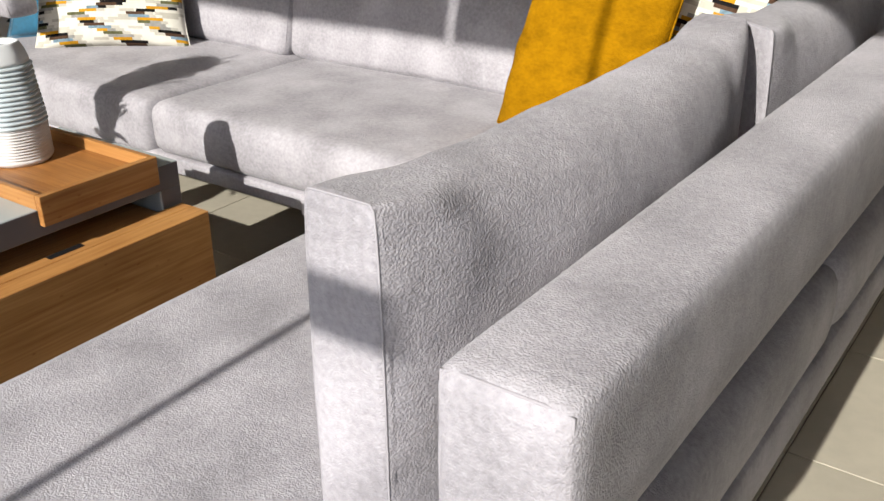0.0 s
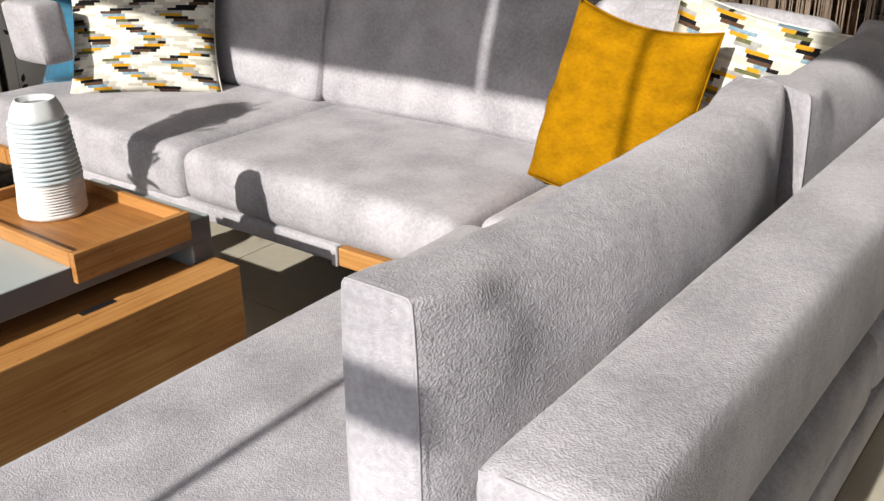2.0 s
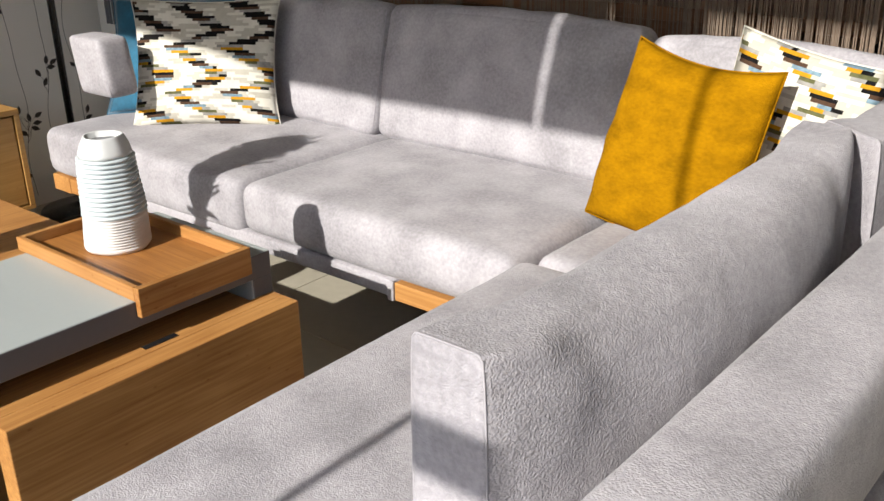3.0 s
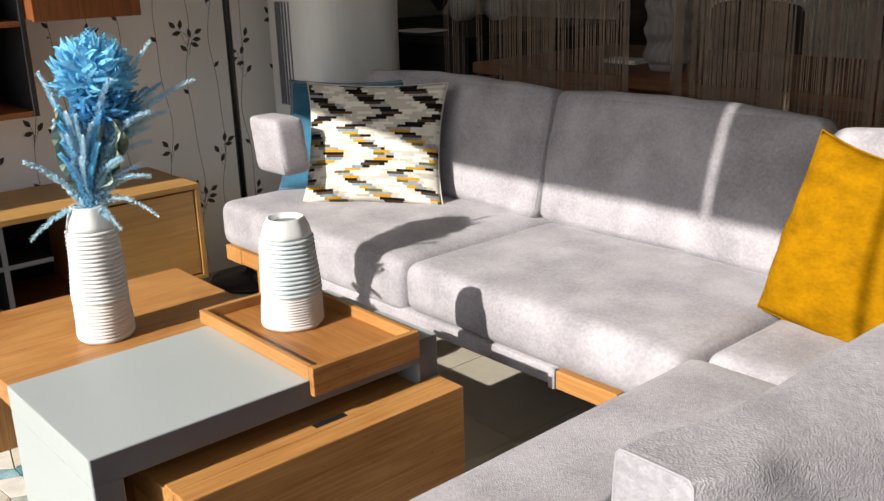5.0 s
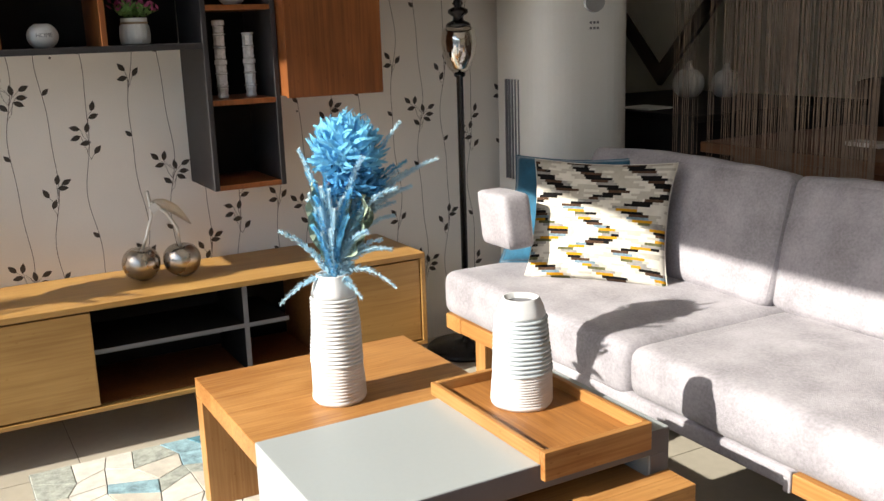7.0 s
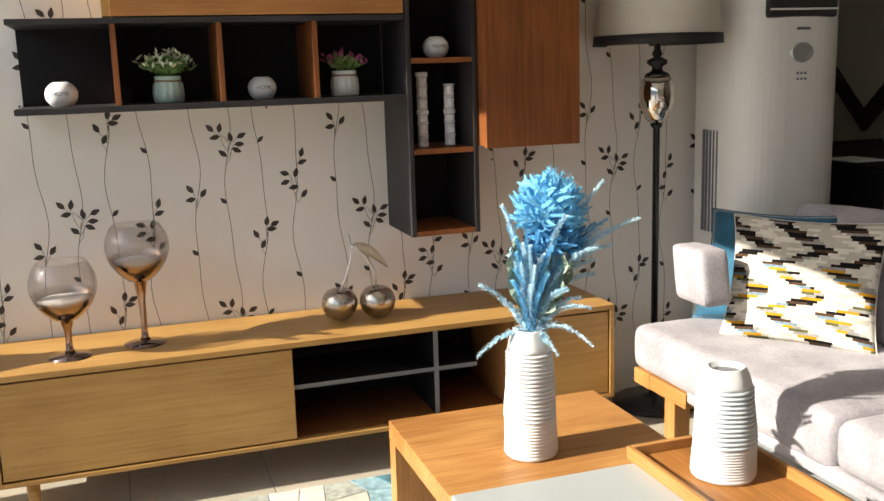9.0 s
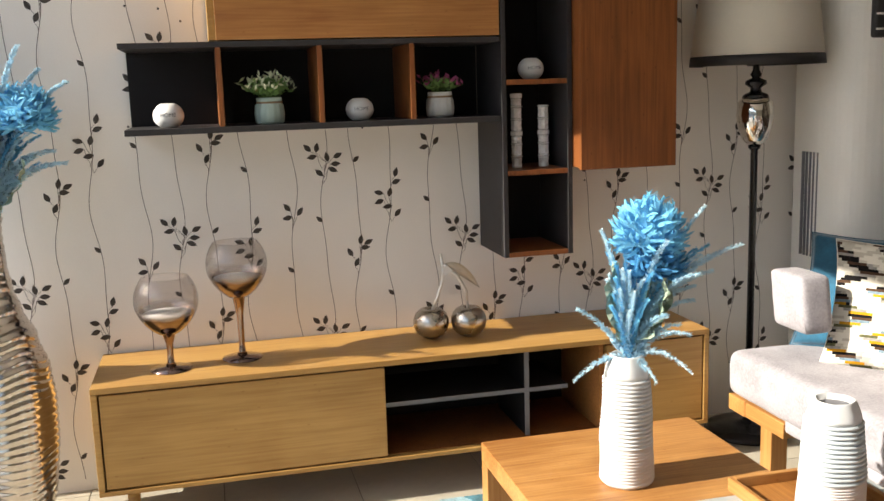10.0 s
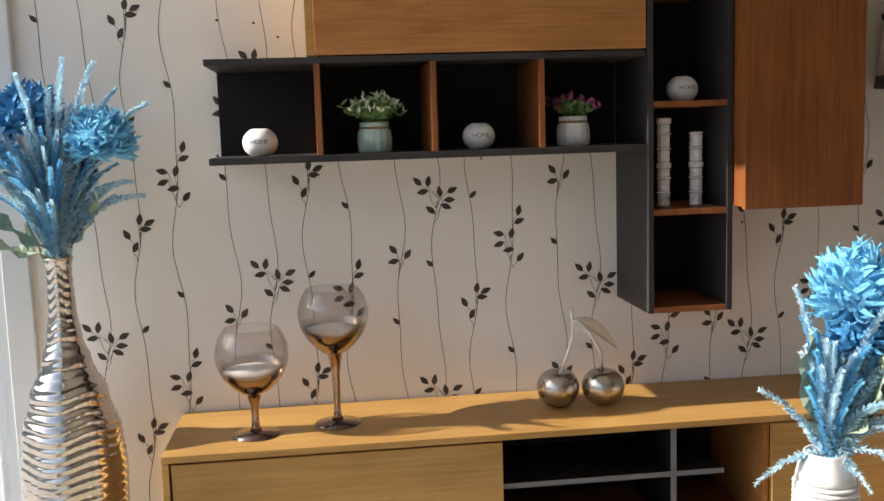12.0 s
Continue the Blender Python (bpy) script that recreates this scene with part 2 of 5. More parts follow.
thin_gloss(_n, _l, _mix.inputs[0])
_l.new(_tr.outputs[0], _mix.inputs[1])
_l.new(_gl.outputs[0], _mix.inputs[2])
_l.new(_mix.outputs[0], _n["Material Output"].inputs["Surface"])
M_STRING = mat("brown_string", (0.19, 0.135, 0.095), rough=0.7, var=0.4, scale=20, rand=0.3)
M_DTAB = wood_mat("dining_walnut", (0.20, 0.09, 0.04), (0.11, 0.045, 0.02), along=0)
M_DCH = mat("brown_leatherette", (0.045, 0.032, 0.028), rough=0.55, var=0.2)
M_ALU = mat("white_aluminium", (0.46, 0.49, 0.51), rough=0.4, var=0.04)
M_BLOCKER = mat("sky_blocker_grey", (0.46, 0.44, 0.41), rough=0.9, var=0.2, scale=0.8)
M_PAVE = mat("street_paving", (0.40, 0.39, 0.37), rough=0.9, var=0.2, scale=1.5)
M_GREEN = mat("plant_green", (0.15, 0.28, 0.075), rough=0.6, var=0.4, scale=60)
M_LIME = mat("plant_lime_tip", (0.70, 0.74, 0.50), rough=0.6, var=0.3, scale=60)
M_PINK = mat("plant_pink", (0.42, 0.07, 0.20), rough=0.6, var=0.4, scale=60)
M_POTG = mat("mint_pot_glaze", (0.50, 0.63, 0.55), rough=0.45, var=0.08)
M_POTW = mat("white_pot_glaze", (0.74, 0.73, 0.70), rough=0.45, var=0.06)
M_TWINE = mat("jute_twine", (0.32, 0.22, 0.12), rough=0.9, var=0.3)
M_INK = mat("grey_ink", (0.20, 0.20, 0.20), rough=0.8)

# ---- helpers for shapes ----
ROOT = {}


def thing(name, at, label, category, group="", kind=""):
    ob = new(name)
    ob.location = at
    ob.empty_display_size = 0.05
    ROOT[ob.name] = Vector(at)
    return tagged(ob, label, category, group, kind)


def mesh_of(name, bm, material, smooth=False):
    me = bpy.data.meshes.new(name)
    bm.to_mesh(me)
    bm.free()
    for m in (material if isinstance(material, (list, tuple)) else [material]):
        me.materials.append(m)
    if smooth:
        me.polygons.foreach_set("use_smooth", [True] * len(me.polygons))
    return me


def part(name, bm, material, parent, label="", smooth=False):
    """Links a bmesh given in world metres as one mesh object under a thing or a part."""
    base = ROOT[parent.name]
    bm.transform(Matrix.Translation(-base))
    ob = new(name, mesh_of(name, bm, material, smooth))
    ob.parent = parent
    ROOT[ob.name] = base
    return tagged(ob, label)


def solid(name, bm, material, label, category, kind="", group="", smooth=False):
    """A top-level thing of one mesh, given in world metres."""
    lo = Vector((min(v.co.x for v in bm.verts), min(v.co.y for v in bm.verts), min(v.co.z for v in bm.verts)))
    hi = Vector((max(v.co.x for v in bm.verts), max(v.co.y for v in bm.verts), 0))
    base = Vector(((lo.x + hi.x) / 2, (lo.y + hi.y) / 2, lo.z))
    bm.transform(Matrix.Translation(-base))
    ob = new(name, mesh_of(name, bm, material, smooth))
    ob.location = base
    ROOT[ob.name] = base
    return tagged(ob, label, category, group, kind)


def box(x0, x1, y0, y1, z0, z1, r=0.003, seg=2, bm=None):
    out = bmesh.new()
    bmesh.ops.create_cube(out, size=1.0)
    for v in out.verts:
        v.co = Vector(((x0 + x1) / 2 + v.co.x * (x1 - x0), (y0 + y1) / 2 + v.co.y * (y1 - y0), (z0 + z1) / 2 + v.co.z * (z1 - z0)))
    if r:
        bmesh.ops.bevel(out, geom=out.edges[:], offset=min(r, 0.45 * min(x1 - x0, y1 - y0, z1 - z0)), segments=seg, profile=0.5, affect="EDGES")
    return join(bm, out) if bm else out


def join(bm, other):
    me = bpy.data.meshes.new("tmp")
    other.to_mesh(me)
    other.free()
    bm.from_mesh(me)
    bpy.data.meshes.remove(me)
    return bm


def lathe(profile, at=(0, 0, 0), steps=40, wave=None):
    """A turned body from (radius, height) pairs."""
    bm = bmesh.new()
    rings = []
    for r, z in profile:
        ring = []
        for i in range(steps):
            a = 2 * math.pi * i / steps
            rr = r + (wave(a, z) if wave and r > 0.002 else 0)
            ring.append(bm.verts.new((at[0] + rr * math.cos(a), at[1] + rr * math.sin(a), at[2] + z)))
        rings.append(ring)
    for p, q in zip(rings, rings[1:]):
        for i in range(steps):
            j = (i + 1) % steps
            bm.faces.new((p[i], p[j], q[j], q[i]))
    for ring, flip in ((rings[0], True), (rings[-1], False)):
        bm.faces.new(ring[::-1] if flip else ring)
    bmesh.ops.recalc_face_normals(bm, faces=bm.faces[:])
    return bm


def tube(points, radius, sides=6, taper=1.0, bm=None):
    """A tube along points."""
    out = bm or bmesh.new()
    pts = [Vector(p) for p in points]
    rings = []
    for i, p in enumerate(pts):
        d = (pts[min(i + 1, len(pts) - 1)] - pts[max(i - 1, 0)]).normalized()
        u = d.orthogonal().normalized() if not rings else (side - d * side.dot(d)).normalized()
        side = u
        w = d.cross(u)
        r = radius * (1 + (taper - 1) * i / max(1, len(pts) - 1))
        rings.append([out.verts.new(p + (u * math.cos(a) + w * math.sin(a)) * r) for a in (2 * math.pi * k / sides for k in range(sides))])
    for p, q in zip(rings, rings[1:]):
        for k in range(sides):
            out.faces.new((p[k], p[(k + 1) % sides], q[(k + 1) % sides], q[k]))
    out.faces.new(rings[0][::-1])
    out.faces.new(rings[-1])
    return out


def soft_box(sx, sy, sz, r, n=(12, 12, 6), puff=(0, 0, 0), crease=0.0, seed=0):
    """A rounded, stuffed box round its centre; puff swells each pair of faces."""
    bm = bmesh.new()
    half = Vector((sx / 2, sy / 2, sz / 2))
    for ax in range(3):
        u, v = (ax + 1) % 3, (ax + 2) % 3
        for sgn in (-1, 1):
            grid = {}
            for i in range(n[u] + 1):
                for j in range(n[v] + 1):
                    p = [0, 0, 0]
                    p[ax] = sgn
                    # denser towards the rounded edges
                    p[u] = math.sin(math.pi / 2 * (2 * i / n[u] - 1))
                    p[v] = math.sin(math.pi / 2 * (2 * j / n[v] - 1))
                    grid[i, j] = bm.verts.new(p)
            for i in range(n[u]):
                for j in range(n[v]):
                    f = [grid[i, j], grid[i + 1, j], grid[i + 1, j + 1], grid[i, j + 1]]
                    bm.faces.new(f if sgn > 0 else f[::-1])
    bmesh.ops.remove_doubles(bm, verts=bm.verts[:], dist=1e-5)
    for vert in bm.verts:
        p = vert.co.copy()
        q = Vector([p[i] * half[i] for i in range(3)])
        inner = Vector([max(-(half[i] - r), min(half[i] - r, q[i])) for i in range(3)])
        d = q - inner
        if d.length > 1e-9:
            q = inner + d.normalized() * r
        for ax in range(3):
            if puff[ax]:
                u, v = (ax + 1) % 3, (ax + 2) % 3
                q[ax] += p[ax] * puff[ax] * (1 - p[u] ** 2) * (1 - p[v] ** 2)
        if crease:
            nz = noise.noise(q * 7 + Vector((seed, 0, 0))) + 0.6 * noise.noise(q * 17 + Vector((0, seed, 0)))
            q += d.normalized() * nz * crease if d.length > 1e-9 else Vector((0, 0, nz * crease))
        vert.co = q
    return bm


def put(bm, m):
    bm.transform(m)
    return bm

# ---- the room ----
FY = -0.70  # inner plane of the shop window
wall_w = solid("wall_west", box(-0.16, 0.0, -0.70, 2.42, 0, 2.9, 0), M_WALL, "cream wallpapered wall printed with dark leafy vines", "wall", "structure")
solid("wall_west_return", box(-2.7, -0.164, 2.30, 2.42, 0, 2.9, 0), M_PLAIN, "plain plaster return wall", "wall", "structure")
solid("wall_west_beyond", box(-2.86, -2.7, 2.30, 5.0, 0, 2.9, 0), M_PLAIN, "plain plaster wall beyond the wallpaper", "wall", "structure")
solid("wall_north", box(-2.86, 7.2, 5.0, 5.15, 0, 2.9, 0), M_PLAIN, "plain beige rear wall of the showroom", "wall", "structure")
solid("wall_east", box(7.0, 7.16, -0.7, 4.996, 0, 2.9, 0), M_PLAIN, "plain plaster side wall of the showroom", "wall", "structure")
solid("ceiling", box(-2.9, 7.2, -0.9, 5.2, 2.904, 3.05, 0), M_CEIL, "plain painted showroom ceiling", "ceiling", "structure")
solid("floor", box(-2.9, 7.2, -0.9, 5.2, -0.12, -0.004, 0), M_GROUT, "beige ceramic tiled floor", "floor", "structure")
solid("ground", box(-60, 60, -90, -0.904, -0.3, -0.13, 0), M_PAVE, "pale grey paved street outside the window", "street", "structure")

# shop front: posts, transom and fascia panels over tall panes
front = thing("window_1", (2.5, FY, 0), "tall shop window with pale aluminium frame", "window", kind="structure")
for x0, x1 in ((-0.10, 0.0), (2.553, 2.570), (3.9, 3.96), (5.4, 5.46)):
    part("window_frame", box(x0, x1, FY - 0.06, FY + 0.0, 0.0, 2.9, 0.004), M_ALU, front)
part("window_frame", box(-0.1, 5.46, FY - 0.06, FY, 0.0, 0.05, 0.004), M_ALU, front)
part("window_frame", box(-0.1, 5.46, FY - 0.055, FY - 0.005, 2.84, 2.9, 0.004), M_ALU, front)
M_JAMB = mat("pale_grey_door_frame", (0.60, 0.615, 0.61), rough=0.45, var=0.05)
part("jamb", box(0.001, 0.030, FY + 0.001, -0.625, 0.0, 2.9, 0.003), M_JAMB, front, "pale grey frame upright against the wall")
# the bay past x 3.96 is an unseen addition that brings bounce light
for x0, x1 in ((0.004, 2.549), (2.574, 3.896), (3.964, 5.396)):
    pane = part("pane", box(x0, x1, FY - 0.034, FY - 0.026, 0.054, 2.836, 0), M_PANE, front)
# opaque fascia boards hung behind the top of the glass
for x0, x1, z in ((0.0, 2.020, 2.30), (2.035, 2.31, 2.30), (2.86, 3.9, 2.37), (3.96, 5.4, 2.37)):
    part("fascia_panel", box(x0, x1, FY + 0.004, FY + 0.02, z, 2.9, 0), M_ALU, front)
part("sticker", box(2.858, 2.955, FY - 0.025, FY - 0.022, 1.580, 1.643, 0), M_INK, front, "small square window sticker")
# an unseen slab across the street, added to hold back low sky light
solid("sky_blocker", box(-45, 45, -15.5, -15, -0.13, 4.6, 0), M_BLOCKER, "unseen slab added outside to block low sky light", "building", "structure")
# added out of view: limits how much sun the window lets in
solid("wall_south", box(5.464, 7.0, -0.9, -0.70, 0, 2.9, 0), M_PLAIN, "unseen plaster wall added to keep sun out farther east", "wall", "structure")

# ---- corner sofa ----
from mathutils.bvhtree import BVHTree
sofa = thing("corner_sofa", (1.8, 2.2, 0), "large pale lilac-grey nubuck corner sofa with loose cushions", "sofa")


def seam(points, parent, r=0.0035):
    part("piping", tube(points, r, 5), M_SEAM, parent, smooth=True)


def rect_seam(x0, x1, y0, y1, z, parent, r=0.05):
    pts = []
    for cx, cy, a0 in ((x1 - r, y1 - r, 0), (x0 + r, y1 - r, 90), (x0 + r, y0 + r, 180), (x1 - r, y0 + r, 270)):
        for k in range(5):
            a = radians(a0 + 22.5 * k)
            pts.append((cx + r * math.cos(a), cy + r * math.sin(a), z))
    seam(pts + pts[:1], parent, 0.003)


def seat(x0, x1, y0, y1, z0=0.245, z1=0.395, puff=0.012, seed=0):
    bm = soft_box(x1 - x0, y1 - y0, z1 - z0, 0.038, (22, 22, 8), (0.004, 0.004, puff), 0.0016, seed)
    ob = part("seat_cushion", put(bm, pose((x0 + x1) / 2, (y0 + y1) / 2, (z0 + z1) / 2)), M_SOFA, sofa, smooth=True)
    rect_seam(x0 + 0.006, x1 - 0.006, y0 + 0.006, y1 - 0.006, z1 - 0.028, ob, 0.036)
    rect_seam(x0 + 0.006, x1 - 0.006, y0 + 0.006, y1 - 0.006, z0 + 0.03, ob, 0.036)
    return ob


def back_cushion(cx, cy, w, yaw, lean, z0=0.385, h=0.39, t=0.13, seed=0, puff=0.022, top=0.0, r=0.03, slim=0.2, dome=0.22, crease=0.0065):
    """Stands on the seat, leans back; its front faces local -y."""
    bm = soft_box(w, t, h, r, (30, 10, 24), (0.006, puff, 0.018), crease, seed)
    for v in bm.verts:  # slimmer at the top
        f = (v.co.z / h + 0.5)
        v.co.y *= 1.06 - slim * f
        top_in = max(0.0, (f - 0.45) / 0.55) ** 2
        v.co.y *= 1 - dome * min(1.0, top_in)
        v.co.z += top * f * math.sin(3 * v.co.x / w)
    m = pose(cx, cy, z0, 0, 0, yaw) @ pose(0, 0, 0, -lean, 0, 0) @ pose(0, 0, h / 2)
    skin = BVHTree.FromBMesh(bm)
    ob = part("back_cushion", put(bm, m), M_SOFA, sofa, smooth=True)
    for sx in (-1, 1):
        for s in (-1, 1):
            pts = []
            for k in range(15):
                f = k / 14
                yy = (t / 2 - 0.3 * r) * (1.06 - slim * (0.05 + 0.9 * f)) * (1 - dome * max(0.0, (f * 0.93 - 0.415) / 0.55) ** 2)
                hit, nrm = skin.find_nearest(Vector((sx * (w / 2 + 0.01), s * (yy + 0.01), h * (f * 0.93 - 0.465))))[:2]
                pts.append(m @ (hit + nrm * 0.0002))
            seam(pts, ob, 0.0015)
    return ob


def bolster(y0, y1, cx, z0, z1, ends, mids, sag=0.015, seed=0, slant=0.0, wrinkle=0.0034):
    """A long back cushion along y: crisp sewn end panels, swelling between them.
    ends and mids: half widths towards -x and +x at the panels and half way along."""
    bm = bmesh.new()
    n_along, side = 120, 34
    square = [(-1 + 2 * k / side, -1) for k in range(side)] + [(1, -1 + 2 * k / side) for k in range(side)]
    square += [(-p, -q) for p, q in square]
    mid_z, half = (z0 + z1) / 2, (z1 - z0) / 2

    def ring(u, shrink=1.0, push=0.0):
        g = max(0.0, 1 - u * u) ** 0.8
        n = 3.3 + 22.0 * max(0.0, 1 - 3.0 * (1 - abs(u))) ** 2.5
        out = []
        for p, q in square:
            r = (abs(p) ** n + abs(q) ** n) ** (-1 / n)
            k = 1 if p > 0 else 0
            x = p * r * (ends[k] + (mids[k] - ends[k]) * g) * shrink
            z = q * r * half * shrink
            if z > 0:
                x *= 1 - 0.10 * (z / half) ** 2
                z -= sag * g * (z / half)
            y = (y0 + y1) / 2 + u * (y1 - y0) / 2 + push
            y -= slant * x * max(0.0, -u) ** 2
            v = Vector((cx + x, y, mid_z + z))
            # creases run out from the sewn ends, broad dents lie between
            near = math.exp(-4.5 * (1 - abs(u)))
            w = noise.noise(Vector((y * 5 + seed, x * 16, z * 15))) * near * 0.35 + noise.noise(Vector((y * 7, x * 9 + seed, z * 8)))
            w += 0.5 * noise.noise(Vector((y * 19, z * 17, x * 17 + seed))) + 0.35 * near * noise.noise(Vector((y * 14 + z * 30, z * 30 - y * 10, x * 22 + seed)))
            # sharp pulls fan out from the upper corner of the end panel
            if p > 0:
                for k, (slope, reach, deep) in enumerate(((-0.25, 0.10, 1.0), (-0.62, 0.13, 1.3), (-1.2, 0.10, 1.0), (-2.2, 0.08, 0.6))):
                    run, fall = y - y0, z - half * 0.93
                    off = (fall - slope * run) / math.hypot(1, slope) + 0.008 * math.sin(run * 38 + k)
                    far = math.hypot(run, fall)
                    w -= deep * 0.40 * math.exp(-(off / 0.0075) ** 2) * math.exp(-(far / reach) ** 2) * min(1.0, far / 0.05)
                off = z + half * 0.45 - 0.35 * (y - y0)
                w -= 0.7 * math.exp(-(off / 0.008) ** 2) * math.exp(-((y - y0) / 0.07) ** 2)
            d = Vector((p, 0, q)).normalized()
            out.append(bm.verts.new(v + d * w * wrinkle * (1 if shrink == 1.0 and abs(u) < 0.985 else 0.25)))
        return out
    us = [math.sin(math.pi / 2 * (2 * k / n_along - 1)) for k in range(n_along + 1)]
    rings = [ring(-1, 0.45, -0.004), ring(-1, 0.85, -0.003), ring(-1, 0.965, -0.0015)] + [ring(u) for u in us] + [ring(1, 0.965, 0.0015), ring(1, 0.85, 0.003), ring(1, 0.45, 0.004)]
    for a, b in zip(rings, rings[1:]):
        for k in range(len(square)):
            m = (k + 1) % len(square)
            bm.faces.new((a[k], a[m], b[m], b[k]))
    bm.faces.new(rings[0][::-1])
    bm.faces.new(rings[-1])
    bmesh.ops.recalc_face_normals(bm, faces=bm.faces[:])
    loop = [v.co.copy() for v in rings[4]][::2]
    ob = part("back_cushion", bm, M_SOFA, sofa, smooth=True)
    seam(loop + loop[:1], ob, 0.0012)
    return ob


seat(0.415, 1.394, 1.79, 2.46, z0=0.240, seed=1)
seat(1.398, 2.272, 1.79, 2.46, z0=0.258, seed=2)
seat(2.286, 3.10, 1.845, 2.46, seed=3)
seat(2.276, 3.10, 0.16, 1.83, z1=0.40, seed=4)
back_cushion(0.912, 2.392, 0.915, 0, 10, seed=5, crease=0.004)
back_cushion(1.795, 2.397, 0.835, 0, 10, seed=6, crease=0.004)
back_cushion(2.505, 2.42, 0.575, 0, 9, h=0.37, seed=7, crease=0.004)
bolster(0.874, 1.765, 2.870, 0.388, 0.778, (0.042, 0.043), (0.062, 0.116), seed=31)
bolster(1.79, 2.44, 2.90, 0.388, 0.768, (0.058, 0.060), (0.070, 0.085), sag=0.004, seed=9, slant=0.7)


def bar(x0, x1, y0, y1, lean=0.0):
    """An upholstered bar; lean carries its foot sideways."""
    bm = soft_box(x1 - x0, y1 - y0, 0.172, 0.018, (12, 24, 8) if y1 - y0 > x1 - x0 else (24, 12, 8), (0.002, 0.002, 0.004), 0.0012, 3)
    for v in bm.verts:
        v.co.x -= lean * (v.co.z / 0.172 - 0.5)
    return part("arm_bar", put(bm, pose((x0 + x1) / 2, (y0 + y1) / 2, 0.604)), M_SOFA, sofa, smooth=True)


near_bar = bar(3.0, 3.128, 0.822, 2.66)
far_bar = bar(0.56, 2.99, 2.53, 2.66)
left_bar = bar(0.558, 0.728, 1.85, 1.955, 0.032)
for ob, x0, x1, y, ln in ((near_bar, 3.0, 3.128, 0.822, 0.0), (left_bar, 0.558, 0.728, 1.85, 0.032)):
    seam([(x0 + 0.006 + ln, y + 0.006, 0.528), (x0 + 0.006 + ln / 2, y + 0.0055, 0.60), (x0 + 0.007, y + 0.007, 0.682), (x0 + 0.03, y + 0.006, 0.6845), (x1 - 0.03, y + 0.006, 0.6845), (x1 - 0.007, y + 0.007, 0.682), (x1 - 0.006 + ln / 2, y + 0.0055, 0.60), (x1 - 0.006 + ln, y + 0.006, 0.528)], ob, 0.0018)
for x, y in ((3.112, 0.90), (3.112, 2.55), (1.4, 2.6), (2.4, 2.6)):
    part("bar_bracket", box(x - 0.006, x + 0.006, y - 0.03, y + 0.03, 0.18, 0.522, 0.002), M_ALU, sofa, "flat steel bracket")
# platform: upholstered rails between oak end blocks and legs
part("base_rail", put(soft_box(1.195, 0.60, 0.047, 0.010, (16, 10, 6)), pose(1.338, 2.10, 0.2355)), M_SOFA, sofa, smooth=True)
part("base_rail", put(soft_box(0.80, 2.2, 0.10, 0.02, (10, 20, 6)), pose(2.70, 1.30, 0.19)), M_SOFA, sofa, smooth=True)
part("rail_flap", put(soft_box(0.02, 0.012, 0.052, 0.005, (6, 6, 6)), pose(1.93, 1.797, 0.2345)), M_SOFA, sofa, "folded upholstery end", smooth=True)
part("oak_beam", box(1.942, 2.118, 1.795, 1.86, 0.212, 0.2575, 0.003), M_OAKX, sofa, "honey oak beam with a knot")
part("oak_beam", box(2.121, 2.30, 1.795, 1.86, 0.212, 0.2575, 0.003), M_OAKX, sofa, "honey oak beam with a knot")
part("oak_beam", box(0.42, 0.52, 1.80, 2.45, 0.185, 0.2385, 0.003), M_OAK, sofa, "honey oak beam with a knot")
part("oak_beam", box(0.523, 0.738, 1.80, 1.86, 0.188, 0.2385, 0.003), M_OAKX, sofa, "honey oak beam with a knot")
for x0, x1, y0, y1 in ((0.60, 0.66, 1.81, 1.87), (2.2, 2.26, 1.9, 1.96), (0.60, 0.66, 2.4, 2.46), (2.9, 2.96, 0.3, 0.36), (2.9, 2.96, 2.4, 2.46), (2.4, 2.46, 0.3, 0.36)):
    part("leg", box(x0, x1, y0, y1, 0.0, 0.186 if x0 < 1 else 0.20, 0.003), M_OAKZ, sofa, "square oak leg")

# ---- nesting coffee tables ----
gt = thing("coffee_table", (1.75, 1.1, 0), "satin grey lacquered coffee table with slab sides", "coffee table")
part("tabletop", box(1.547, 1.925, 0.742, 1.456, 0.395, 0.445, 0.002), M_GREYTAB, gt)
part("side_panel", box(1.547, 1.925, 0.742, 0.792, 0.012, 0.394, 0.002), M_GREYTAB, gt)
part("side_panel", box(1.547, 1.925, 1.406, 1.456, 0.012, 0.394, 0.002), M_GREYTAB, gt)
# front faces get a darker grey, so their shade is in the colour
M_EDGE_SHADE = mat("grey_lacquer_shaded_edge", (0.105, 0.10, 0.105), rough=0.4, var=0.06, scale=5, bump=0.03)
part("edge_band", box(1.9255, 1.9275, 0.744, 1.454, 0.396, 0.444, 0.0005), M_EDGE_SHADE, gt, "front edge, its shade put into dark grey")
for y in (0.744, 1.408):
    part("edge_band", box(1.9255, 1.9275, y, y + 0.046, 0.012, 0.3955, 0.0005), M_EDGE_SHADE, gt, "front edge, its shade put into dark grey")
wt = thing("side_table", (1.2, 1.1, 0), "oak veneer low table pulled out under the grey table", "coffee table")
part("tabletop", box(0.880, 1.75, 0.795, 1.402, 0.305, 0.357, 0.002), M_OAK, wt)
part("side_panel", box(0.880, 0.932, 0.795, 1.402, 0.012, 0.304, 0.002), M_OAKZ, wt)
part("side_panel", box(1.69, 1.748, 0.795, 1.402, 0.012, 0.304, 0.002), M_OAKZ, wt)
lt = thing("side_table", (1.93, 1.15, 0), "oak veneer low table with a closed front panel", "coffee table")
part("tabletop", box(1.756, 1.963, 0.852, 1.402, 0.30, 0.352, 0.002), M_OAK, lt)
